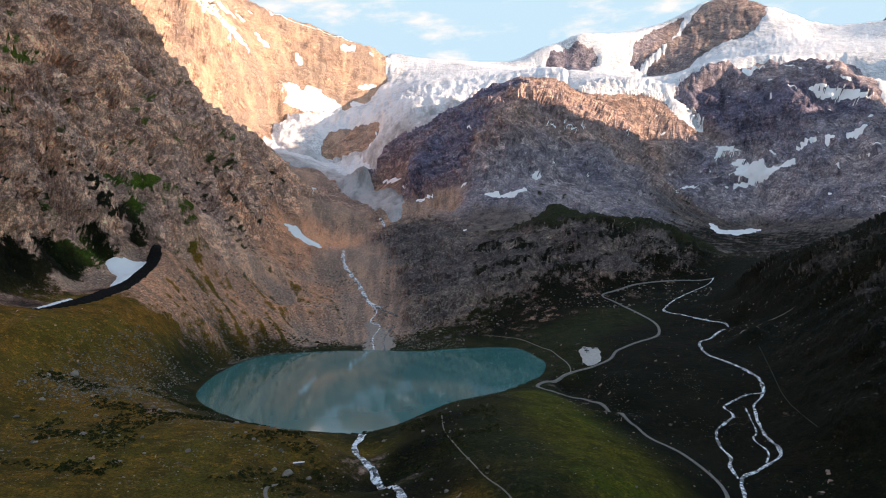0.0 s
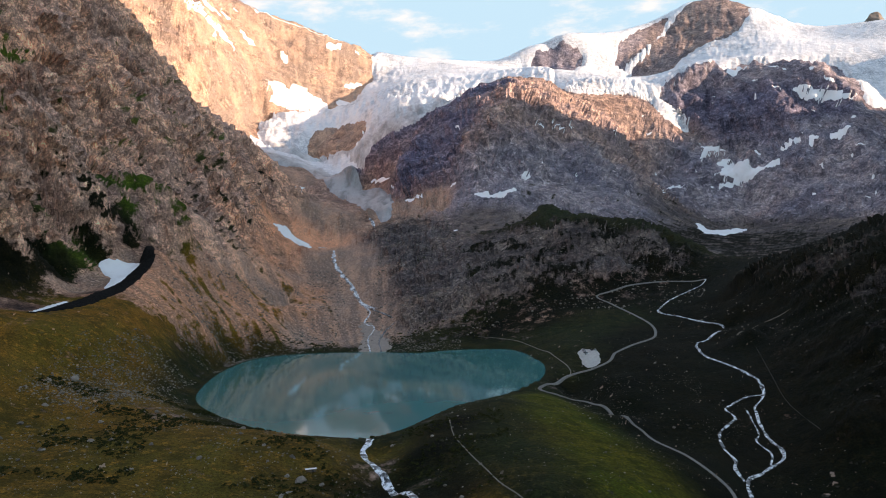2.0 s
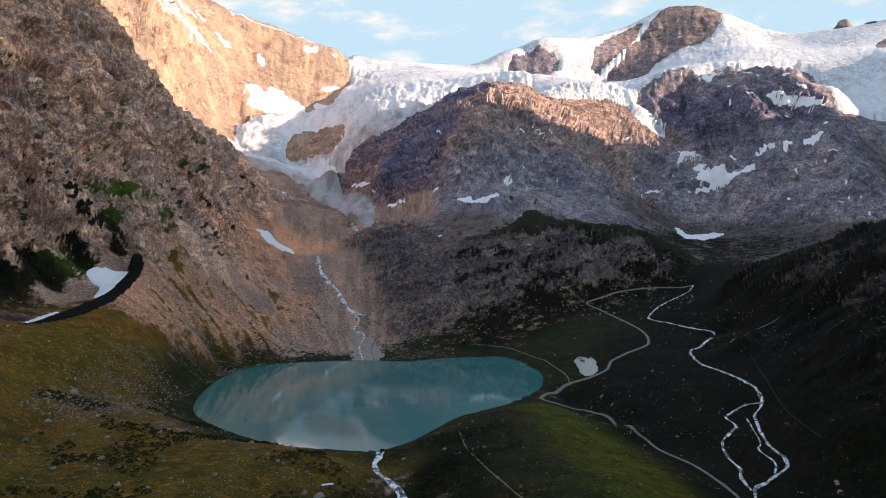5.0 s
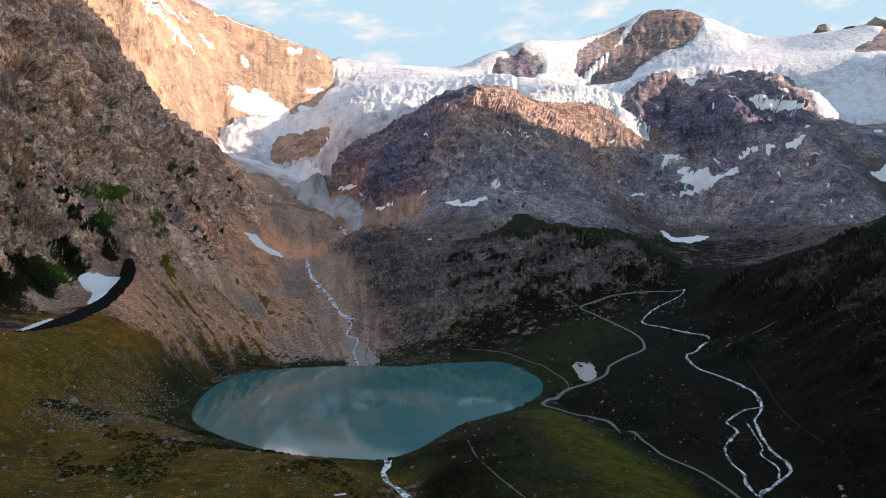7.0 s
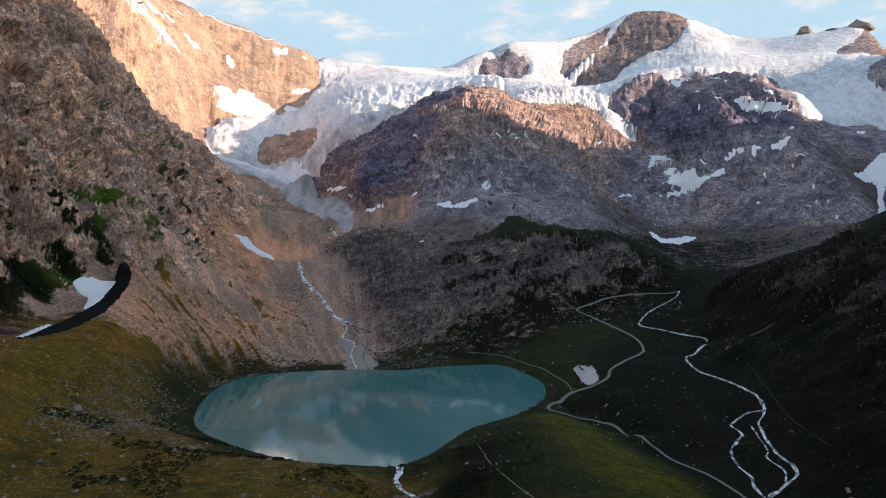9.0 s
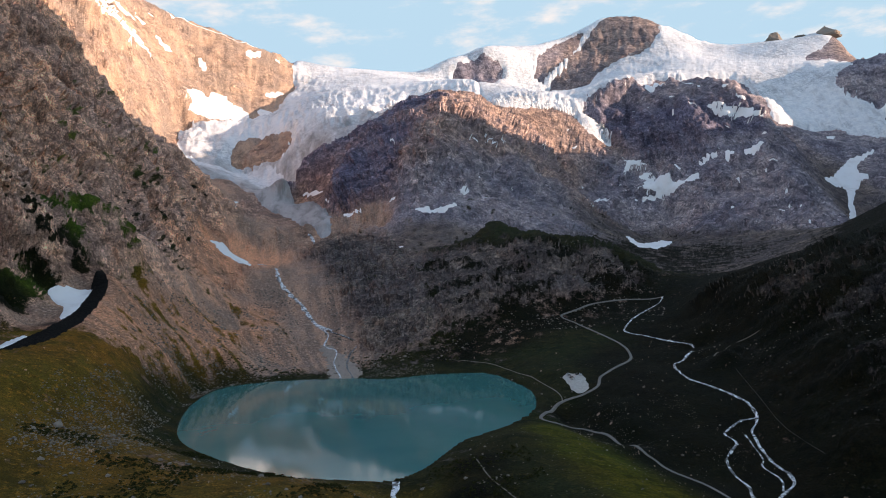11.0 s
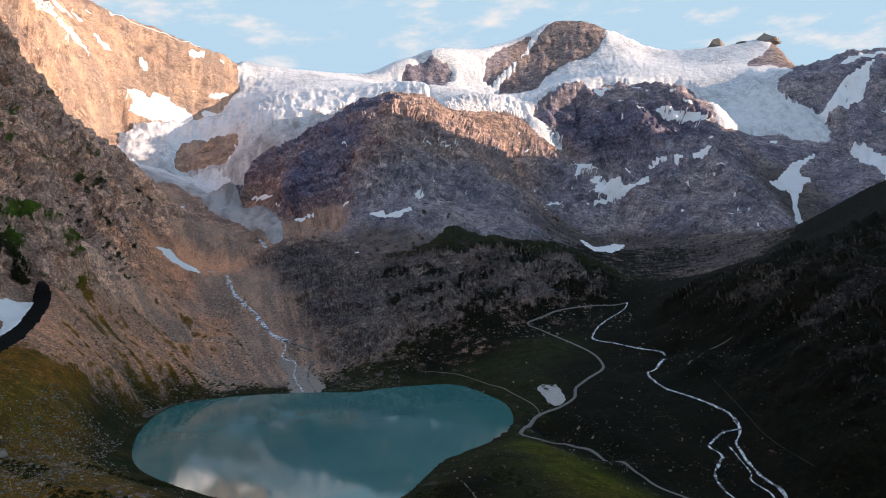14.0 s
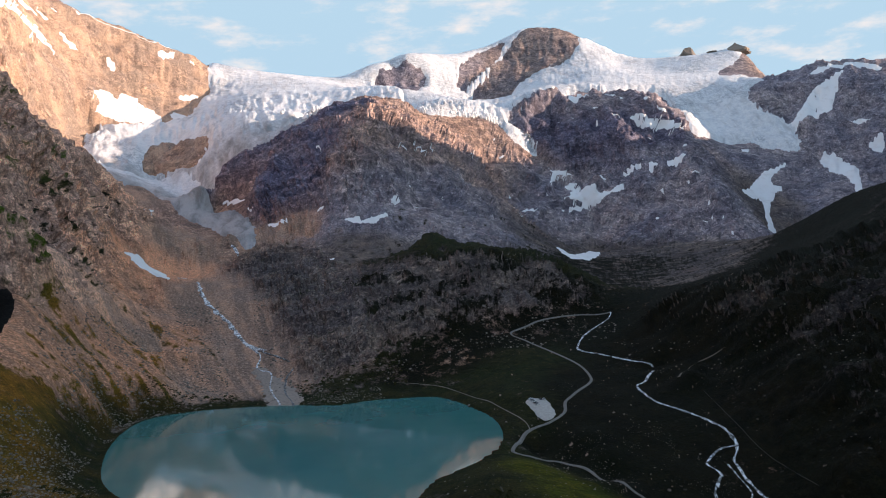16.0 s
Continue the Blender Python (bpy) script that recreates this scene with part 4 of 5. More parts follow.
GZ, GLAND, GPROPS, GSHORE = ground(GX, GY, True, (base_z.ravel(), base_land.ravel(), base_props.reshape(-1, 9)))
# bare rock stands out along the slope's normal
sx, sy = fall(base_z)
across = np.sqrt(1 + np.minimum(sx**2 + sy**2, 16))
hard = np.where((GPROPS[..., 0] > 3).ravel() & (GR.ravel() < 4950) & (np.abs(GA.ravel() - 0.12) < 0.8))[0]
proud = np.zeros(GZ.size)
proud[hard] = rock_relief(GX.ravel()[hard], GY.ravel()[hard], GZ.ravel()[hard], lean[:, hard], GPROPS[..., 0].ravel()[hard])
proud = (proud.reshape(GZ.shape) * step(0, 40, -GSHORE)) / across
GX, GY, GZ = GX - proud * np.clip(sx, -4, 4), GY - proud * np.clip(sy, -4, 4), GZ + proud
gslope = np.minimum(np.hypot(*fall(GZ)), 6)
broad_slope = np.minimum(np.hypot(*fall(base_z)), 6)


def field(size, octaves, seed, sx=1.0, sy=1.0, rise_by=0.8):
    return fbm(GX.ravel() * sx - rise_by * GZ.ravel(), GY.ravel() * sy + rise_by * GZ.ravel(), size, octaves, seed).reshape(GX.shape)


GROUGH = GPROPS[..., 0]
spots, tuft = field(70, 5, 71), field(12, 4, 81)
# rubble and turf run in streaks towards the lake
round_lake, from_lake = np.arctan2(GX + 80, GY - 800), np.hypot(GX + 80, GY - 800)
runs = fbm((round_lake * 380).ravel(), (from_lake * 0.05 + 0.02 * GZ).ravel(), 15, 4, 61, gain=0.6).reshape(GX.shape)
streak = np.repeat((0.5 + 0.5 * runs + 0.12 * tuft)[..., None], 3, -1)
ggrass = GPROPS[..., 1] + 0.75 * spots * (0.3 + 0.7 * step(5, 9, GROUGH)) + 0.4 * tuft - (0.16 * (broad_slope - 0.55) + 0.3 * (gslope - broad_slope)) * step(5, 10, GROUGH) + 0.9 * runs * step(0.4, 0.8, GPROPS[..., 2])
ggrass = np.clip(ggrass, -0.3, 1.2) * step(0.0, 0.1, GPROPS[..., 1]) - 0.6 * (1 - step(0.0, 0.1, GPROPS[..., 1]))
gscree = step(0.25, 0.6, GPROPS[..., 2] + 0.4 * spots)
gfleck = step(0.32, 0.6, field(6, 3, 91) + 0.25 * field(40, 2, 95)) * step(0.1, 0.5, 1 - gscree)
cover = np.stack([ggrass, gscree, gfleck], -1)

rows, cols = GX.shape
index = np.arange(rows * cols).reshape(rows, cols)
quads = np.stack([index[:-1, :-1], index[:-1, 1:], index[1:, 1:], index[1:, :-1]], -1).reshape(-1, 4)
face_land = GLAND[:-1, :-1].ravel()
face_smooth = (GROUGH[:-1, :-1] < 5).ravel() | (GR[:-1, :-1] > 2980).ravel() | (ggrass[:-1, :-1] > 0.6).ravel()
all_verts = np.stack([GX, GY, GZ], -1).reshape(-1, 3)
all_streak = streak.reshape(-1, 3)
all_rock, all_turf, all_cover = GPROPS[..., 3:6].reshape(-1, 3), GPROPS[..., 6:].reshape(-1, 3), cover.reshape(-1, 3)

LAND_TEXT = {
    "ground": ("ground", "grassy and stony alpine valley floor round the lake", "ground"),
    "moraine": ("moraine", "pinkish grey scree slope and grassy moraine ridge", "moraine"),
    "left_mountain": ("mountain_slope", "steep brown rock face with green grass ledges", "mountain"),
    "sunlit_wall": ("mountain_wall", "sunlit orange rock wall with snow gullies", "mountain"),
    "ice_basin": ("glacier_bed", "grey rock bed under the glacier tongue", "mountain"),
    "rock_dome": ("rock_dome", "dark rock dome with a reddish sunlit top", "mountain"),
    "dark_mountain": ("dark_mountain", "dark slate rock mountain with snow patches", "mountain"),
    "far_mountain": ("far_mountain", "distant blue-grey rock mountain with snowfields", "mountain"),
    "snow_peak": ("snow_peak", "high brown rock peak covered with snowfields", "mountain"),
    "knoll": ("knoll", "dark grassy knoll with bare rock outcrops", "hill"),
    "green_hill": ("green_hill", "smooth bright green grassy hill beside the lake", "hill"),
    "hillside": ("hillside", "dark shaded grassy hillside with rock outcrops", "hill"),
}
for i, land in enumerate(LANDS):
    some = quads[face_land == i]
    used, some = np.unique(some, return_inverse=True)
    name, label, category = LAND_TEXT[land]
    me = mesh_of(name, all_verts[used], some.reshape(-1, 4), GROUND_MAT, True, (("rock", all_rock[used]), ("turf", all_turf[used]), ("cover", all_cover[used]), ("streak", all_streak[used])))
    me.polygons.foreach_set("use_smooth", face_smooth[face_land == i])
    tagged(new(name, me), label, category, kind="structure")

# ---------------------------------------------------------------- lake


def lake_material():
    m = Mat("glacial_water")
    ripple = m.noise(0.25, 4, 0.55, where=m.add("ShaderNodeMapping", Vector=m.coord, Scale=(1, 1.6, 1)).outputs[0])
    n = m.bump(ripple, 0.012, 0.4)
    milk = m.mix(m.ramp(m.noise(0.01, 3), 0.35, 0.65), (0.036, 0.180, 0.168), (0.048, 0.200, 0.184))
    return m.done(milk, 0.05, n, IOR=1.33)


bm = bmesh.new()
bm.faces.new([bm.verts.new((x, y, 0.0)) for x, y in LAKE])
bmesh.ops.recalc_face_normals(bm, faces=bm.faces)
if bm.faces[:][0].normal.z < 0:
    bmesh.ops.reverse_faces(bm, faces=bm.faces)
me = bpy.data.meshes.new("lake")
bm.to_mesh(me)
bm.free()
me.materials.append(lake_material())
tagged(new("lake", me), "still turquoise glacial lake reflecting sky and mountains", "lake", kind="structure")

# ---------------------------------------------------------------- ice and snow


def snow_material():
    m = Mat("old_snow")
    dirt = m.ramp(m.noise(0.03, 6, 0.65), 0.48, 0.75, 0, 0.5)
    col = m.mix(dirt, (0.88, 0.87, 0.86), (0.62, 0.57, 0.53))
    return m.done(col, 0.75, m.bump(m.noise(0.15, 5), 0.8, 0.6))


def ice_material():
    m = Mat("glacier_ice")
    bent = m.bent(0.006, 70)
    flow = m.add("ShaderNodeMapping", Vector=bent, Scale=(2.0, 0.5, 0.6)).outputs[0]
    cross = m.add("ShaderNodeMapping", Vector=bent, Scale=(0.55, 1.8, 1.2)).outputs[0]
    grit = m.attr("grit").outputs["Fac"]
    streaks = m.noise(0.016, 8, 0.66, where=flow)
    col = m.mix(m.ramp(m.noise(0.05, 7, 0.7), 0.42, 0.66), (0.84, 0.84, 0.84), (0.68, 0.70, 0.73))
    col = m.mix(m.ramp(streaks, 0.5, 0.64, 0, 0.55), col, (0.52, 0.51, 0.51))
    bare = m.ramp(m.noise(0.0045, 6, 0.6), 0.46, 0.62)
    for where, size, wide in ((cross, 0.020, 0.030), (cross, 0.05, 0.04), (flow, 0.03, 0.02)):
        rift = m.math("ABSOLUTE", m.math("SUBTRACT", m.noise(size, 8, 0.66, where=where), 0.5))
        dark = m.math("MULTIPLY", m.ramp(rift, 0.0, wide, 0.75, 0.0), m.math("MAXIMUM", bare, grit))
        col = m.mix(dark, col, (0.30, 0.32, 0.35))
    dirt = m.ramp(m.noise(0.014, 8, 0.68, where=flow), 0.40, 0.62)
    col = m.mix(m.ramp(m.math("ADD", grit, m.math("MULTIPLY", m.math("SUBTRACT", streaks, 0.5), 1.2)), 0.3, 1.0, 0, 0.95), col, m.mix(dirt, (0.42, 0.40, 0.39), (0.19, 0.18, 0.17)))
    n = m.bump(m.noise(0.03, 7, 0.66, where=cross), 9.0, 0.9)
    n = m.bump(streaks, 5.0, 0.6, n)
    return m.done(col, 0.6, m.bump(m.noise(0.3, 4), 0.8, 0.7, n))


SNOW_MAT, ICE_MAT = snow_material(), ice_material()


def box_mean(z, k):
    """A running mean over 2 k + 1 cells each way."""
    for axis in (0, 1):
        pad = np.concatenate([np.repeat(z.take([0], axis), k + 1, axis), z, np.repeat(z.take([-1], axis), k, axis)], axis)
        c = np.cumsum(pad, axis)
        n = z.shape[axis]
        z = (np.take(c, np.arange(2 * k + 1, 2 * k + 1 + n), axis) - np.take(c, np.arange(0, n), axis)) / (2 * k + 1)
    return z


def drape(name, outline, material, thick, blur=4, holes=(), ragged=8.0, edge=8.0, waves=None, grit=None, face=None):
    """A sheet of snow or ice on the land within an outline in plan, or in elevation on a face; its rim dips under the ground."""
    pts = rounded(outline, 1)
    nxt = np.roll(pts, -1, 0)
    across = math.sqrt(abs(np.sum(pts[:, 0] * nxt[:, 1] - pts[:, 1] * nxt[:, 0])) / 2)
    ragged, edge = min(ragged, 0.09 * across), min(edge, 0.12 * across)
    plan = pts if face is None else np.array([(px, py) for px in (pts[:, 0].min(), pts[:, 0].max()) for py in (face - 150, face + 150)])
    r = np.hypot(plan[:, 0] - CENTRE[0], plan[:, 1] - CENTRE[1])
    a = np.arctan2(plan[:, 0] - CENTRE[0], plan[:, 1] - CENTRE[1])
    j0, j1 = np.searchsorted(angles, (a.min() - 0.012, a.max() + 0.012))
    reach = np.where(((GR[:, j0:j1] > r.min() - 40) & (GR[:, j0:j1] < r.max() + 40)).any(1))[0]
    s = (slice(max(reach[0] - 1, 0), reach[-1] + 2), slice(max(j0 - 1, 0), j1 + 1))
    x, y = GX[s].ravel(), GY[s].ravel()
    qx, qy = x + ragged * fbm(x, y, 30, 5, 131, gain=0.7), y + ragged * fbm(x, y, 30, 5, 137, gain=0.7)
    if face is None:
        depth = inside(qx, qy, pts)
    else:
        depth = np.where(np.abs(y - face) < 150, inside(qx, base_z[s].ravel() + qy - y, pts), -99.0)
    for hole in holes:
        depth = np.minimum(depth, -inside(qx, qy, rounded(hole, 1)))
    big = (slice(max(s[0].start - 40, 0), s[0].stop + 40), slice(max(s[1].start - 40, 0), s[1].stop + 40))
    off = (s[0].start - big[0].start, s[1].start - big[1].start)
    shape = GX[s].shape
    smooth = box_mean(box_mean(GZ[big], blur), blur)[off[0] : off[0] + shape[0], off[1] : off[1] + shape[1]].ravel()
    top = smooth + thick * step(-edge * 0.3, edge * 2, depth)
    top = np.minimum(top, GZ[s].ravel() + 1.7 * thick)
    if waves is not None:
        top = top + waves(x, y) * step(0, edge * 2, depth)
    z = np.where(depth > 0, np.maximum(top, GZ[s].ravel() + 0.3 * thick * step(0, edge, depth)), GZ[s].ravel() - 4 * step(0, edge, -depth))
    idx = np.arange(len(x)).reshape(shape)
    q = np.stack([idx[:-1, :-1], idx[:-1, 1:], idx[1:, 1:], idx[1:, :-1]], -1).reshape(-1, 4)
    q = q[(depth > -edge)[q].any(1)]
    if not len(q):
        return None
    used, q = np.unique(q, return_inverse=True)
    verts = np.stack([x, y, z], -1)[used]
    attrs = ()
    if grit is not None:
        g = grit(x, y, depth)[used]
        attrs = (("grit", np.stack([g, g, g], -1)),)
    return new(name, mesh_of(name, verts, q.reshape(-1, 4), material, True, attrs))


def crevasses(x, y):
    """Ice broken across its fall, most of all where it steepens."""
    band = step(2650, 2760, y) * (1 - step(3150, 3300, y))
    across = fbm(x * 0.35, y + 0.25 * x, 26, 4, 151, ridged=True)
    return 14 * band * across + 4 * fbm(x, y, 60, 4, 155, ridged=True)


def seracs(x, y):
    band = (1 - step(2860, 2960, y)) * (1 - step(860, 940, x))
    return 16 * band * fbm(x, y * 0.3, 24, 3, 161, ridged=True) + 6 * fbm(x * 0.6, y, 70, 5, 165, ridged=True, gain=0.65)


ob = drape("glacier_icefall", ICE_UPPER, ICE_MAT, 14, 8, (ROCK_WINDOW,), 14, 14, crevasses, lambda x, y, d: 0.75 * (1 - step(2700, 3000, y)))
ICEFALL = tagged(ob, "broken white glacier with crevasses flowing between rock walls", "glacier")
ob = drape("glacier_tongue", ICE_TONGUE, ICE_MAT, 6, 8, (ROCK_WINDOW,), 16, 14, crevasses, lambda x, y, d: 1 - 0.75 * step(2450, 2750, y))
tagged(ob, "grey dirt-covered glacier tongue in a rocky trough", "glacier")
ob = drape("snowfield", SNOWFIELD, ICE_MAT, 12, 6, (PEAK_ROCK_A, PEAK_ROCK_B, PEAK_ROCK_C, PEAK_ROCK_D, PEAK_ROCK_E, PEAK_ROCK_F), 26, 12, seracs, lambda x, y, d: 0.25 + 0 * x)
SNOW_DOME = tagged(ob, "wide white snowfield and hanging glacier below the peaks", "glacier")
for outline in SNOW_PATCHES:
    ob = drape("snow_patch", outline, SNOW_MAT, 1.2, 2, (), 9, 4)
    if ob:
        tagged(ob, "patch of old white snow lying on bare rock", "snow", "snow patches")
for depth_y, outline in SNOW_FACES:
    ob = drape("snow_patch", outline, SNOW_MAT, 1.6, 1, (), 9, 4, face=depth_y)
    if ob:
        tagged(ob, "patch of old white snow clinging to a steep rock face", "snow", "snow patches")



def black_shingle_material():
    m = Mat("black_shingle")
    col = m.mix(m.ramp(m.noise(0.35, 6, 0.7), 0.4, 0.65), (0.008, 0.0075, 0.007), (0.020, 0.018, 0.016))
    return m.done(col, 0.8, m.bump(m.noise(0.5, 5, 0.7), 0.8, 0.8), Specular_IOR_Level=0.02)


# a near-black strip laid along the trough behind the moraine crest
ob = drape("black_gully", BLACK_GULLY, black_shingle_material(), 0.8, 1, (), 4, 3)
tagged(ob, "near-black shingle gully behind the moraine crest", "gully", kind="structure")

# ---------------------------------------------------------------- road, paths and streams


def gravel_material(name, light, dark):
    m = Mat(name)
    col = m.mix(m.ramp(m.noise(0.4, 6, 0.7), 0.35, 0.7), dark, light)
    col = m.mix(m.ramp(m.noise(3.0, 3), 0.5, 0.8, 0, 0.4), col, (0.12, 0.11, 0.10))
    return m.done(col, 0.9, m.bump(m.noise(2.5, 4), 0.05, 0.6))


def torrent_material(name, foam_from):
    """Broken water: white foam over stones and dark pools."""
    m = Mat(name)
    churn = m.noise(0.20, 7, 0.78, distort=1.0)
    foam = m.ramp(churn, foam_from, foam_from + 0.12)
    stones = m.ramp(m.cells(0.30, m.bent(0.2, 4)), 0.66, 0.78, 0, 0.9)
    col = m.mix(foam, (0.022, 0.026, 0.028), (0.86, 0.88, 0.90))
    col = m.mix(stones, col, (0.045, 0.042, 0.04))
    return m.done(col, m.ramp(churn, 0.4, 0.6, 0.2, 0.7), m.bump(churn, 0.5, 0.8))


ROAD_MAT = gravel_material("road_gravel", (0.22, 0.20, 0.175), (0.15, 0.137, 0.12))
PATH_MAT = gravel_material("path_earth", (0.24, 0.20, 0.16), (0.15, 0.13, 0.10))
SILT_MAT = gravel_material("delta_silt", (0.40, 0.32, 0.26), (0.25, 0.20, 0.165))
FOAM_MAT, SHALLOW_MAT = torrent_material("white_water", 0.42), torrent_material("shallow_water", 0.52)


def ribbon(name, way, width, material, lift, uneven=0.0, across=7, seed=3):
    """A band laid on the ground along a way."""
    p = way_points(way, 3.0)
    d = np.gradient(p, axis=0)
    d /= np.hypot(d[:, 0], d[:, 1])[:, None] + 1e-9
    side = np.stack([-d[:, 1], d[:, 0]], 1)
    k = np.arange(len(p)) * 3.0
    left = width / 2 * (1 + uneven * fbm(k, k * 0 + 5.0, 12, 3, seed))
    right = width / 2 * (1 + uneven * fbm(k, k * 0 + 50.0, 12, 3, seed + 7))
    u = np.linspace(-1, 1, across)
    reach = np.where(u[None] < 0, left[:, None], right[:, None]) * u[None]
    x, y = p[:, 0, None] + side[:, 0, None] * reach, p[:, 1, None] + side[:, 1, None] * reach
    z = ground(x, y)[0]
    z = 0.4 * z + 0.6 * z[:, across // 2, None] + lift - lift * 1.6 * np.abs(u[None]) ** 6
    idx = np.arange(x.size).reshape(x.shape)
    q = np.stack([idx[:-1, :-1], idx[1:, :-1], idx[1:, 1:], idx[:-1, 1:]], -1).reshape(-1, 4)
    return new(name, mesh_of(name, np.stack([x, y, z], -1).reshape(-1, 3), q, material))


tagged(ribbon("road", ROAD, 3.6, ROAD_MAT, 0.7), "pale grey gravel mountain road winding through the valley", "road", kind="structure")
tagged(ribbon("lake_track", TRACK, 1.3, PATH_MAT, 0.3), "narrow pale track above the lake shore", "path", kind="structure")
tagged(ribbon("footpath", FOOTPATH, 0.9, PATH_MAT, 0.25), "thin trodden footpath over the green hill", "path", kind="structure")
tagged(ribbon("hill_track", HILL_TRACK, 2.2, PATH_MAT, 0.3), "short pale track across the dark hillside", "path", kind="structure")
tagged(ribbon("hill_path", HILL_PATH, 0.5, gravel_material("trodden_heath", (0.06, 0.05, 0.04), (0.035, 0.03, 0.024)), 0.15), "thin trodden path at the foot of the dark hillside", "path", kind="structure")
tagged(ribbon("foreground_path", LOOP, 2.4, PATH_MAT, 0.3), "curved gravel path on the grassy bench", "path", kind="structure")
tagged(ribbon("stream", STREAM, 3.0, FOAM_MAT, 0.4, 1.5, 9, 11), "white foaming mountain stream in a dark valley", "stream", kind="structure")
tagged(ribbon("stream_arm", STREAM_ARM, 2.4, FOAM_MAT, 0.4, 1.5, 9, 15), "side arm of the white mountain stream", "stream", kind="structure")
tagged(ribbon("stream_arm", STREAM_LOOP, 1.5, FOAM_MAT, 0.4, 1.5, 9, 17), "narrow second arm of the white mountain stream", "stream", kind="structure")
tagged(ribbon("outlet_stream", OUTLET, 5.5, FOAM_MAT, 0.4, 1.2, 9, 19), "white water flowing out of the lake", "stream", kind="structure")
tagged(ribbon("glacier_stream", INLET, 7.0, FOAM_MAT, 0.6, 1.5, 9, 23), "white meltwater stream running down the scree", "stream", kind="structure")
tagged(ribbon("glacier_stream", INLET_FORK, 2.6, FOAM_MAT, 0.75, 1.5, 9, 25), "grey braided meltwater running over the silt fan", "stream", kind="structure")
tagged(ribbon("glacier_stream", INLET_BRAID, 3.0, SHALLOW_MAT, 0.7, 1.5, 9, 26), "thin grey braid of meltwater beside the silt fan", "stream", kind="structure")
tagged(ribbon("waterfall", FALL, 8.0, FOAM_MAT, 1.5, 0.8, 7, 27), "small white waterfall below the glacier tongue", "waterfall", kind="structure")
tagged(ribbon("rill", RILL, 3.0, FOAM_MAT, 0.9, 1.5, 7, 29), "thin white rill running down the rock slabs", "stream", kind="structure")


def patch(name, outline, material, lift, spacing=2.5, ragged=2.0):
    pts = rounded(outline, 2)
    lo, hi = pts.min(0) - 6, pts.max(0) + 6
    x, y = np.meshgrid(np.arange(lo[0], hi[0], spacing), np.arange(lo[1], hi[1], spacing))
    depth = inside((x + ragged * fbm(x.ravel(), y.ravel(), 14, 3, 171).reshape(x.shape)).ravel(), y.ravel(), pts).reshape(x.shape)
    z = ground(x, y)[0] + np.where(depth > 0, lift * step(0, 3, depth), -1.5 * step(0, 4, -depth))
    idx = np.arange(x.size).reshape(x.shape)
    q = np.stack([idx[:-1, :-1], idx[:-1, 1:], idx[1:, 1:], idx[1:, :-1]], -1).reshape(-1, 4)
    q = q[(depth.ravel() > -4)[q].any(1)]
    used, q = np.unique(q, return_inverse=True)
    return new(name, mesh_of(name, np.stack([x, y, z], -1).reshape(-1, 3)[used], q.reshape(-1, 4), material))


tagged(patch("car_park", PARK, gravel_material("car_park_gravel", (0.52, 0.49, 0.45), (0.40, 0.37, 0.33)), 0.6), "flat pale gravel car park beside the road", "car park", kind="structure")
tagged(patch("delta", DELTA, SILT_MAT, 0.5, 3.0, 8.0), "grey silt delta where the stream enters the lake", "delta", kind="structure")

# ---------------------------------------------------------------- boulders and shrubs


def height_at(x, y):
    """Height of the land sheet."""
    x, y = np.asarray(x, float), np.asarray(y, float)
    r, a = np.hypot(x - CENTRE[0], y - CENTRE[1]), np.arctan2(x - CENTRE[0], y - CENTRE[1])
    j = np.clip(np.searchsorted(angles, a) - 1, 0, len(angles) - 2)
    v = (a - angles[j]) / (angles[j + 1] - angles[j])
    out = np.empty(np.shape(r))
    rr, jj, flat = np.ravel(r), np.ravel(j), out.ravel()
    left, right = np.empty(len(rr)), np.empty(len(rr))
    for c in np.unique(jj):
        some = jj == c
        left[some], right[some] = np.interp(rr[some], GR[:, c], GZ[:, c]), np.interp(rr[some], GR[:, c + 1], GZ[:, c + 1])
    return (left * (1 - np.ravel(v)) + right * np.ravel(v)).reshape(np.shape(r))


def boulder_material():
    m = Mat("boulder_granite")
    info = m.nt.nodes.new("ShaderNodeObjectInfo").outputs["Random"]
    island = m.nt.nodes.new("ShaderNodeNewGeometry").outputs["Random Per Island"]
    tone = m.math("FRACT", m.math("ADD", info, island))
    col = m.mix(tone, (0.11, 0.092, 0.077), (0.30, 0.25, 0.205))
    col = m.mix(m.ramp(m.noise(1.5, 5), 0.5, 0.72, 0, 0.7), col, (0.14, 0.135, 0.115))
    return m.done(col, 0.9, m.bump(m.noise(3.0, 5), 0.15, 0.7), Specular_IOR_Level=0.2)


BOULDER_MAT = boulder_material()


def boulder_shape(seed, rings=1):
    """Corners and faces of an angular block, about 1 m in radius."""
    rnd = random.Random(seed)
    bm = bmesh.new()
    bmesh.ops.create_icosphere(bm, subdivisions=rings + 1, radius=1.0)
    cuts = [(Vector((rnd.uniform(-1, 1), rnd.uniform(-1, 1), rnd.uniform(-0.4, 1))).normalized(), rnd.uniform(0.5, 0.8)) for _ in range(9)]
    for v in bm.verts:
        for n, d in cuts:
            over = v.co.dot(n) - d
            if over > 0:
                v.co -= n * over
        v.co.x *= 1.25
        v.co.z *= 0.8
        v.co *= rnd.uniform(0.94, 1.06)
    verts = np.array([v.co[:] for v in bm.verts])
    faces = np.array([[v.index for v in f.verts] for f in bm.faces])
    bm.free()
    return verts, faces


SHAPES = [boulder_shape(s) for s in range(6)]
SMALL = [boulder_shape(s + 40, 0) for s in range(6)]
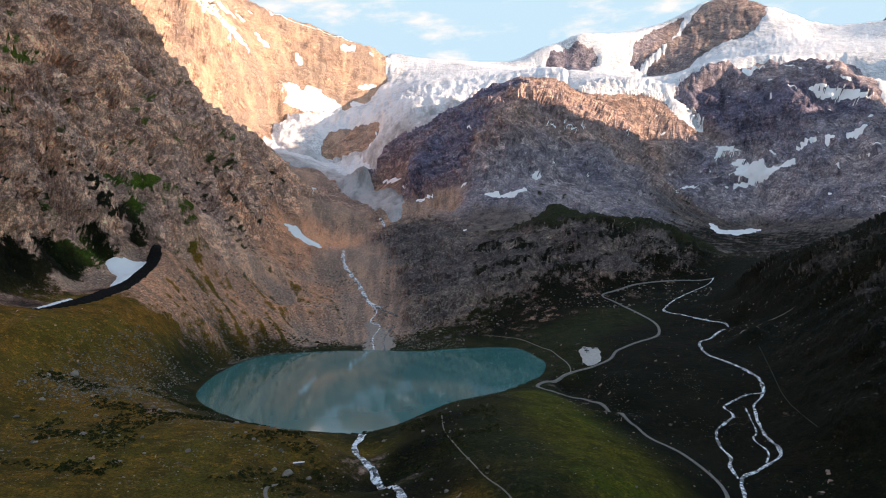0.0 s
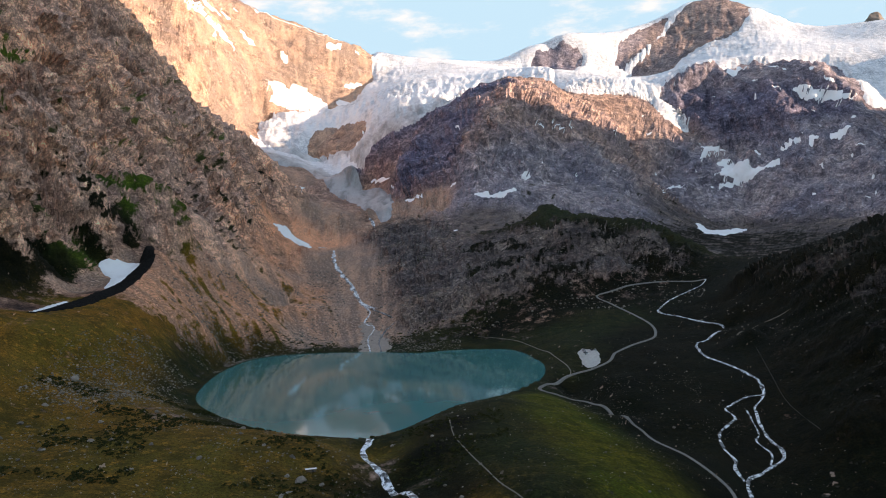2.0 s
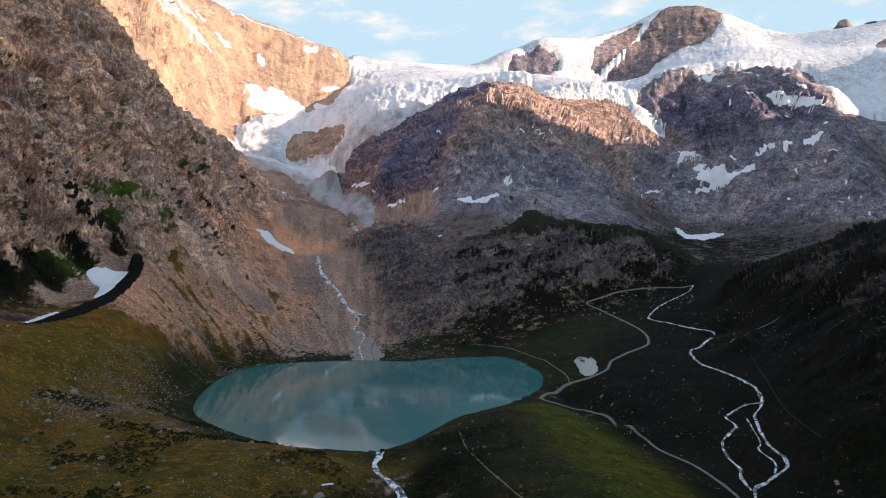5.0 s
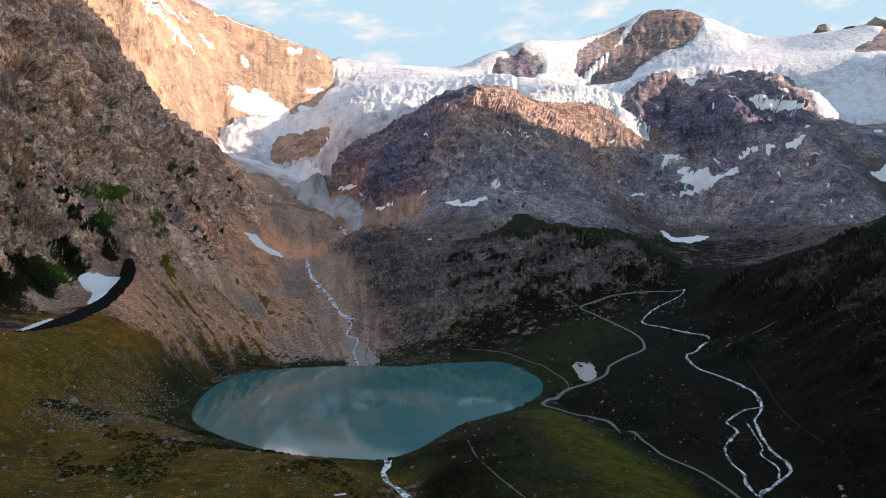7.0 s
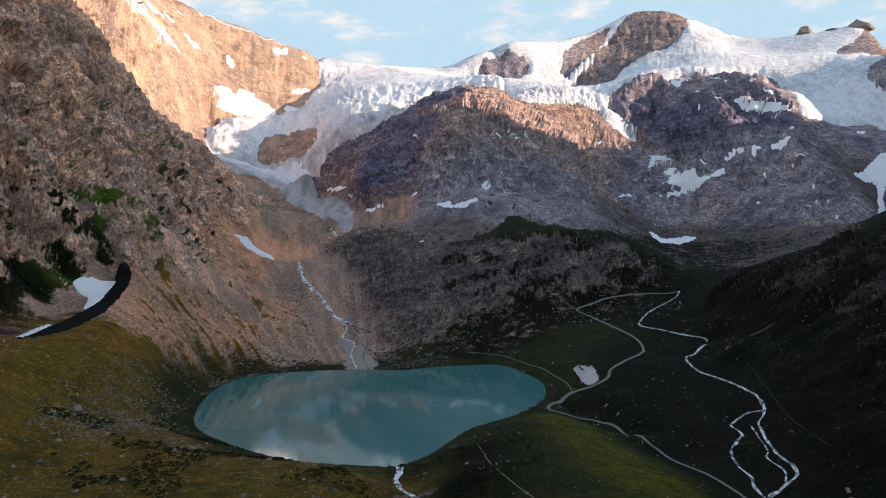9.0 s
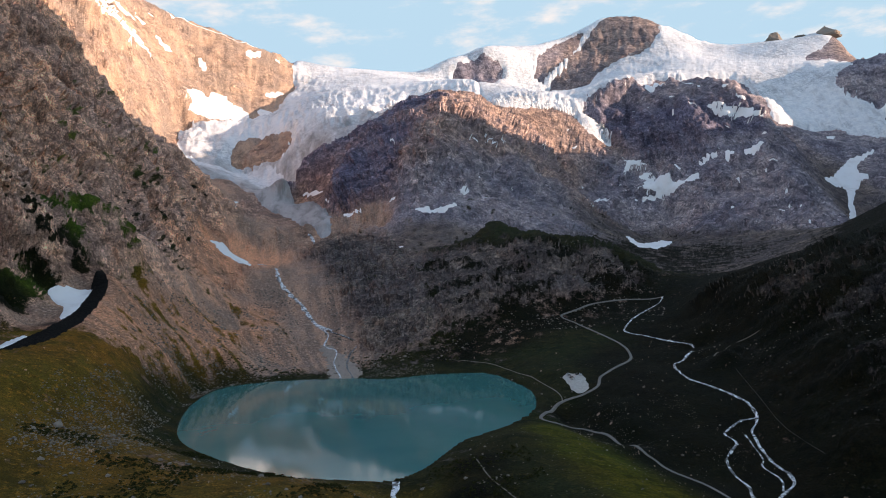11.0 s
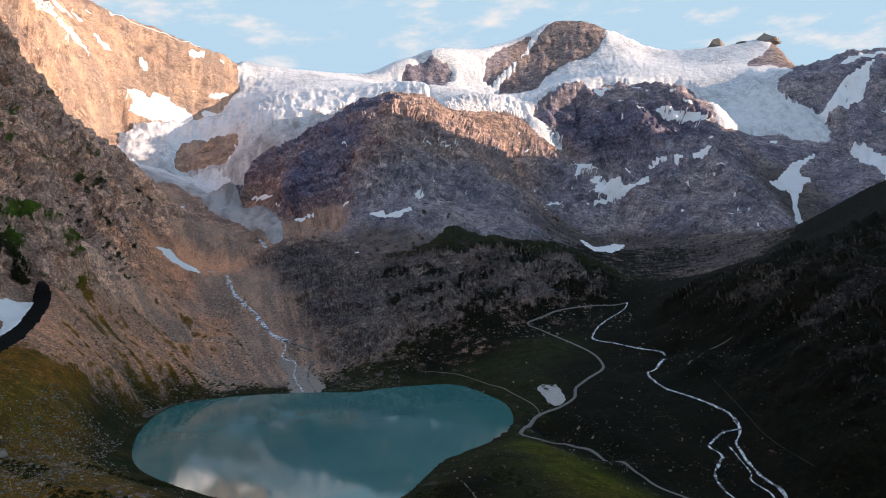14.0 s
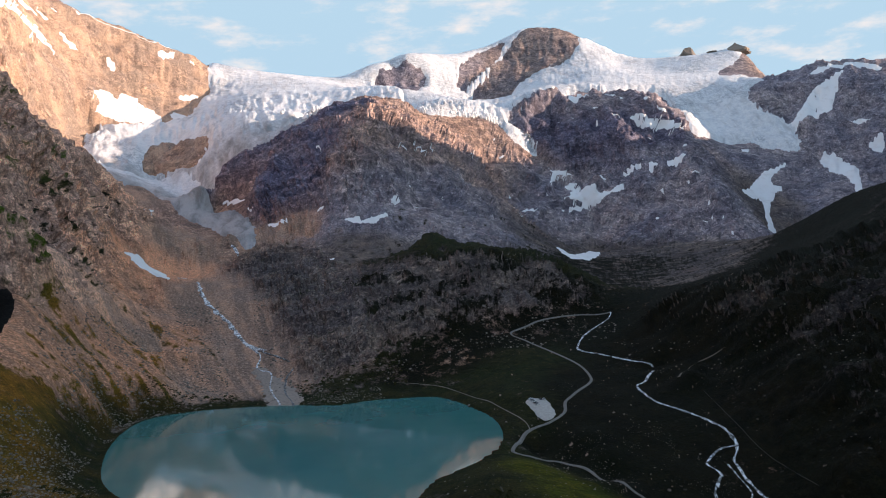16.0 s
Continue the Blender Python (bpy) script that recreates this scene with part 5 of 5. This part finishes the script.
BOULDER_MESHES = [mesh_of("boulder", v, f, BOULDER_MAT, False) for v, f in SHAPES]


def put_boulder(x, y, size, rnd):
    ob = new("boulder", rnd.choice(BOULDER_MESHES))
    ob.matrix_world = Matrix.LocRotScale((x, y, float(height_at(x, y)) + 0.25 * size), Euler((rnd.uniform(-0.3, 0.3), rnd.uniform(-0.3, 0.3), rnd.uniform(0, 6.28))), (size, size, size * rnd.uniform(0.7, 1)))
    return tagged(ob, "pale grey granite boulder lying in the grass", "boulder", "boulders on the grass")


rnd = random.Random(12)
for x0, x1, y0, y1, count, low, high in ((-320, -80, 440, 700, 120, 0.7, 2.2), (-10, 110, 410, 640, 40, 0.4, 1.1), (70, 230, 590, 800, 30, 0.6, 1.6), (-50, 10, 420, 545, 25, 0.6, 1.6)):
    made = 0
    while made < count:
        x, y = rnd.uniform(x0, x1), rnd.uniform(y0, y1)
        if float(inside(np.array([x]), np.array([y]), LAKE)[0]) > -3:
            continue
        put_boulder(x, y, low + (high - low) * rnd.random() ** 2.5, rnd)
        made += 1
ob = put_boulder(*BOULDER[0], 3.8, rnd)
tagged(ob, "large pale boulder standing on the grassy bench", "boulder")
ob = put_boulder(*ROCKL[0], 4.2, rnd)
tagged(ob, "large pale boulder at the foot of the moraine", "boulder")


def rock_tooth(x, y, z, width, height, seed):
    """A pointed crag on the snow ridge."""
    verts, faces = boulder_shape(seed, 2)
    lift = np.clip(verts[:, 2], 0, 1)
    verts[:, :2] *= ((1 - 0.75 * lift) * width)[:, None]
    verts[:, 2] *= height
    ob = new("rock_tooth", mesh_of("rock_tooth", verts, faces, BOULDER_MAT, False))
    ob.location = (x, y, z - 4)
    return tagged(ob, "pointed brown rock tooth rising from the snow ridge", "rock", "rock teeth on the ridge")


for k, tooth in enumerate(((2235, 3890, 1070, 46, 78), (2204, 3900, 1061, 34, 34), (2354, 3850, 1072, 44, 24), (2453, 3800, 1080, 60, 44), (2479, 3785, 1065, 50, 34))):
    rock_tooth(*tooth, 61 + k)


def serac_mesh(seed):
    """A leaning ice tower, broken off flat at the sides."""
    verts, faces = boulder_shape(seed, 1)
    verts[:, :2] *= (1 - 0.35 * np.clip(verts[:, 2], 0, 1))[:, None]
    verts[:, 2] *= 1.5
    verts[:, 1] += 0.25 * verts[:, 2]
    return mesh_of("serac", verts, faces, SNOW_MAT, False)


SERACS = [serac_mesh(s + 90) for s in range(7)]


def seracs_on(glacier, corners, count, size, lift, seed):
    """Ice towers standing along a stretch of the glacier."""
    rng = np.random.default_rng(seed)
    (ax, ay), (bx, by), deep = corners
    t, back = rng.random(count), rng.random(count) ** 1.5 * deep
    x, y = ax + (bx - ax) * t, ay + (by - ay) * t + back
    z = height_at(x, y)
    for k in range(count):
        w = size * rng.uniform(0.5, 1.25)
        ob = new("serac", SERACS[k % len(SERACS)])
        ob.parent = glacier
        ob.matrix_world = Matrix.LocRotScale((x[k], y[k], z[k] + lift), Euler((rng.uniform(-0.15, 0.15), rng.uniform(-0.15, 0.15), rng.uniform(-0.5, 0.5))), (w * 0.8, w, w * rng.uniform(0.9, 1.5)))


seracs_on(SNOW_DOME, ((484, 2712), (800, 2806), 40), 90, 8.0, 8.0, 401)
seracs_on(ICEFALL, ((-40, 2640), (215, 2760), 260), 110, 8.0, 10.0, 402)
seracs_on(ICEFALL, ((-230, 2800), (20, 2620), 320), 60, 6.0, 9.0, 403)


def scatter(name, shapes, places, sizes, material, flat, seed, label, category):
    """Many small pieces joined into one mesh."""
    rng = np.random.default_rng(seed)
    verts, faces, base = [], [], 0
    z = height_at(places[:, 0], places[:, 1])
    for k in range(len(places)):
        v, f = shapes[k % len(shapes)]
        a = rng.uniform(0, 6.28)
        c, s = np.cos(a), np.sin(a)
        p = v * sizes[k] * (1, 1, flat)
        verts.append(np.stack([p[:, 0] * c - p[:, 1] * s + places[k, 0], p[:, 0] * s + p[:, 1] * c + places[k, 1], p[:, 2] + z[k] + 0.15 * sizes[k]], 1))
        faces.append(f + base)
        base += len(v)
    ob = new(name, mesh_of(name, np.concatenate(verts), np.concatenate(faces), material, False))
    return tagged(ob, label, category, kind="stuff")


def sown(box, count, seed, size, keep, clump=40):
    """Places in a stretch of the plan, thick where the noise is high."""
    rng = np.random.default_rng(seed)
    x, y = rng.uniform(box[0], box[1], count * 6), rng.uniform(box[2], box[3], count * 6)
    ok = (fbm(x, y, clump, 3, seed) > keep) & (inside(x, y, LAKE) < -2)
    p = np.stack([x, y], 1)[ok][:count]
    return p, size[0] + (size[1] - size[0]) * rng.random(len(p)) ** 3


def field_of(name, parts, shapes, material, flat, seed, label, category):
    places, sizes = zip(*parts)
    scatter(name, shapes, np.concatenate(places), np.concatenate(sizes), material, flat, seed, label, category)


field_of("scattered_stones", [sown((-330, -60, 400, 720), 2400, 301, (0.2, 0.9), -0.05), sown((-330, -240, 600, 740), 900, 303, (0.4, 1.5), -0.3), sown((-312, -258, 575, 830), 1800, 305, (0.4, 1.6), -0.3), sown((-20, 130, 380, 660), 500, 302, (0.2, 0.6), -0.1, 25), sown((60, 300, 500, 900), 500, 304, (0.2, 0.7), 0.1), sown((105, 225, 600, 725), 700, 306, (0.15, 0.6), 0.05, 30), sown((-150, 20, 965, 1010), 500, 307, (0.4, 1.4), -0.2)], SMALL, BOULDER_MAT, 0.8, 5, "small pale stones strewn over the grass", "stones")
field_of("scree_blocks", [sown((-350, -150, 960, 1500), 3500, 311, (0.5, 2.2), -0.1), sown((-110, 60, 1010, 1700), 2200, 312, (0.6, 2.6), -0.05), sown((60, 360, 1030, 1330), 1200, 313, (0.5, 2.2), 0.0), sown((300, 480, 540, 1000), 600, 314, (0.4, 1.5), 0.05), sown((-300, -200, 900, 1040), 900, 315, (0.5, 1.6), -0.3)], SMALL, BOULDER_MAT, 0.8, 6, "broken rock blocks on scree and slopes", "rocks")


def shrub_shape(seed):
    """A low clump of upright leaf sprays."""
    rng = np.random.default_rng(seed)
    verts, faces = [], []
    for k in range(16):
        a, out = rng.uniform(0, 6.28), rng.uniform(0.0, 1.0)
        c = np.array([np.cos(a) * out, np.sin(a) * out, 0.55 * (1 - out * out) * rng.uniform(0.5, 1.1)])
        b, w = rng.uniform(0, 6.28), rng.uniform(0.25, 0.45)
        side, up = np.array([np.cos(b), np.sin(b), rng.uniform(-0.3, 0.3)]) * w, np.array([rng.uniform(-0.2, 0.2), rng.uniform(-0.2, 0.2), 1.0]) * w * 1.1
        n = len(verts)
        verts += [c - side, c + side, c + side * 0.6 + up, c - side * 0.6 + up]
        faces.append([n, n + 1, n + 2, n + 3])
    return np.array(verts), np.array(faces)


def shrub_material():
    m = Mat("dwarf_shrub")
    island = m.nt.nodes.new("ShaderNodeNewGeometry").outputs["Random Per Island"]
    col = m.mix(island, (0.022, 0.028, 0.010), (0.060, 0.062, 0.020))
    return m.done(col, 0.85, Specular_IOR_Level=0.1)


SHRUB_MAT = shrub_material()
SHRUBS = [shrub_shape(s) for s in range(8)]
field_of("dwarf_shrubs", [sown((-320, -60, 420, 700), 2600, 321, (0.5, 1.9), 0.16, 60), sown((-240, -140, 1020, 1070), 250, 323, (0.8, 2.0), -0.2), sown((-70, 60, 1000, 1080), 400, 324, (0.8, 2.0), 0.0), sown((-40, 30, 430, 570), 500, 325, (0.6, 1.6), 0.05)], SHRUBS, SHRUB_MAT, 1.0, 7, "dark green dwarf shrubs in low clumps", "shrubs")

# ---------------------------------------------------------------- small built things


def part(name, bm, material, parent, label=""):
    me = bpy.data.meshes.new(name)
    bm.to_mesh(me)
    bm.free()
    me.materials.append(material)
    ob = new(name, me)
    ob.parent = parent
    return tagged(ob, label) if label else ob


def slab(size, at, bevel=0.0, taper=0.0):
    """A bevelled block; taper draws its top in along x and y."""
    bm = bmesh.new()
    bmesh.ops.create_cube(bm, size=1.0)
    for v in bm.verts:
        k = 1 - taper if v.co.z > 0 else 1
        v.co = Vector((v.co.x * size[0] * k, v.co.y * size[1] * (1 - taper * 0.5 if v.co.z > 0 else 1), v.co.z * size[2])) + Vector(at)
    if bevel:
        bmesh.ops.bevel(bm, geom=bm.edges[:], offset=bevel, segments=2, affect="EDGES")
    return bm


def plain(name, color, rough=0.6, **more):
    m = Mat(name)
    return m.done(m.mix(m.ramp(m.noise(1.2, 5), 0.4, 0.7, 0, 0.35), color, tuple(c * 0.7 for c in color)), rough, **more)


GLASS_MAT = plain("car_glass", (0.02, 0.025, 0.03), 0.08)
TYRE_MAT = plain("tyre_rubber", (0.02, 0.02, 0.02), 0.8)
PAINTS = {"white": plain("white_car_paint", (0.75, 0.75, 0.74), 0.3), "dark": plain("dark_car_paint", (0.03, 0.035, 0.045), 0.3), "silver": plain("silver_car_paint", (0.42, 0.43, 0.44), 0.3)}


def car(paint, at, turn):
    thing = new("car")
    part("body", slab((4.3, 1.8, 0.75), (0, 0, 0.68), 0.14, 0.04), PAINTS[paint], thing)
    part("cabin", slab((2.5, 1.6, 0.62), (-0.2, 0, 1.34), 0.1, 0.25), GLASS_MAT, thing, "dark tinted windows")
    part("roof", slab((1.7, 1.3, 0.06), (-0.2, 0, 1.67), 0.02), PAINTS[paint], thing)
    for x in (-1.35, 1.35):
        for y in (-0.85, 0.85):
            bm = bmesh.new()
            bmesh.ops.create_cone(bm, cap_ends=True, segments=14, radius1=0.33, radius2=0.33, depth=0.22, matrix=Matrix.Translation((x, y, 0.33)) @ Matrix.Rotation(radians(90), 4, "X"))
            part("wheel", bm, TYRE_MAT, thing)
    thing.matrix_world = pose(at[0], at[1], float(height_at(*at)) + 0.62, 0, 0, turn)
    return tagged(thing, f"small {paint} car parked on the gravel", "car", "parked cars")


(cx, cy), (dx, dy) = CARS[0], CARS[1]
for k, paint in enumerate(("white", "silver", "white", "dark", "white")):
    t = k / 4
    car(paint, (cx + (dx - cx) * t + 1.5, cy + (dy - cy) * t * 1.2), 12 + 4 * (k % 2))
car("dark", (cx + 9, cy - 5.5), 100)
car("white", (cx + 12.5, cy - 6.5), 97)

WOOD_MAT = plain("weathered_wood", (0.16, 0.12, 0.085), 0.85)
SHEET_MAT = plain("white_sheet_roof", (0.72, 0.72, 0.70), 0.5)
hut = new("shelter")
part("wall", slab((6.0, 2.4, 1.7), (0, 0, 0.85), 0.03), WOOD_MAT, hut, "dark weathered plank wall")
bm = slab((6.6, 3.0, 0.16), (0, 0, 1.82), 0.03)
part("roof", bm, SHEET_MAT, hut, "white sheet metal roof")
part("door", slab((0.8, 0.06, 1.5), (1.2, -1.24, 0.77), 0.01), PAINTS["dark"], hut, "dark closed door")
for x in (-4.6, -3.9):
    part("post", slab((0.16, 0.16, 2.6), (x, 0, 1.3), 0.02), WOOD_MAT, hut, "pale upright wooden post")
part("rail", slab((0.9, 0.1, 0.12), (-4.25, 0, 1.9), 0.01), WOOD_MAT, hut)
hx, hy = HUT[0]
hut.matrix_world = pose(hx, hy, float(height_at(hx, hy)) - 0.15, 0, 0, 8)
tagged(hut, "small dark shelter with a white roof on the meadow", "shelter")
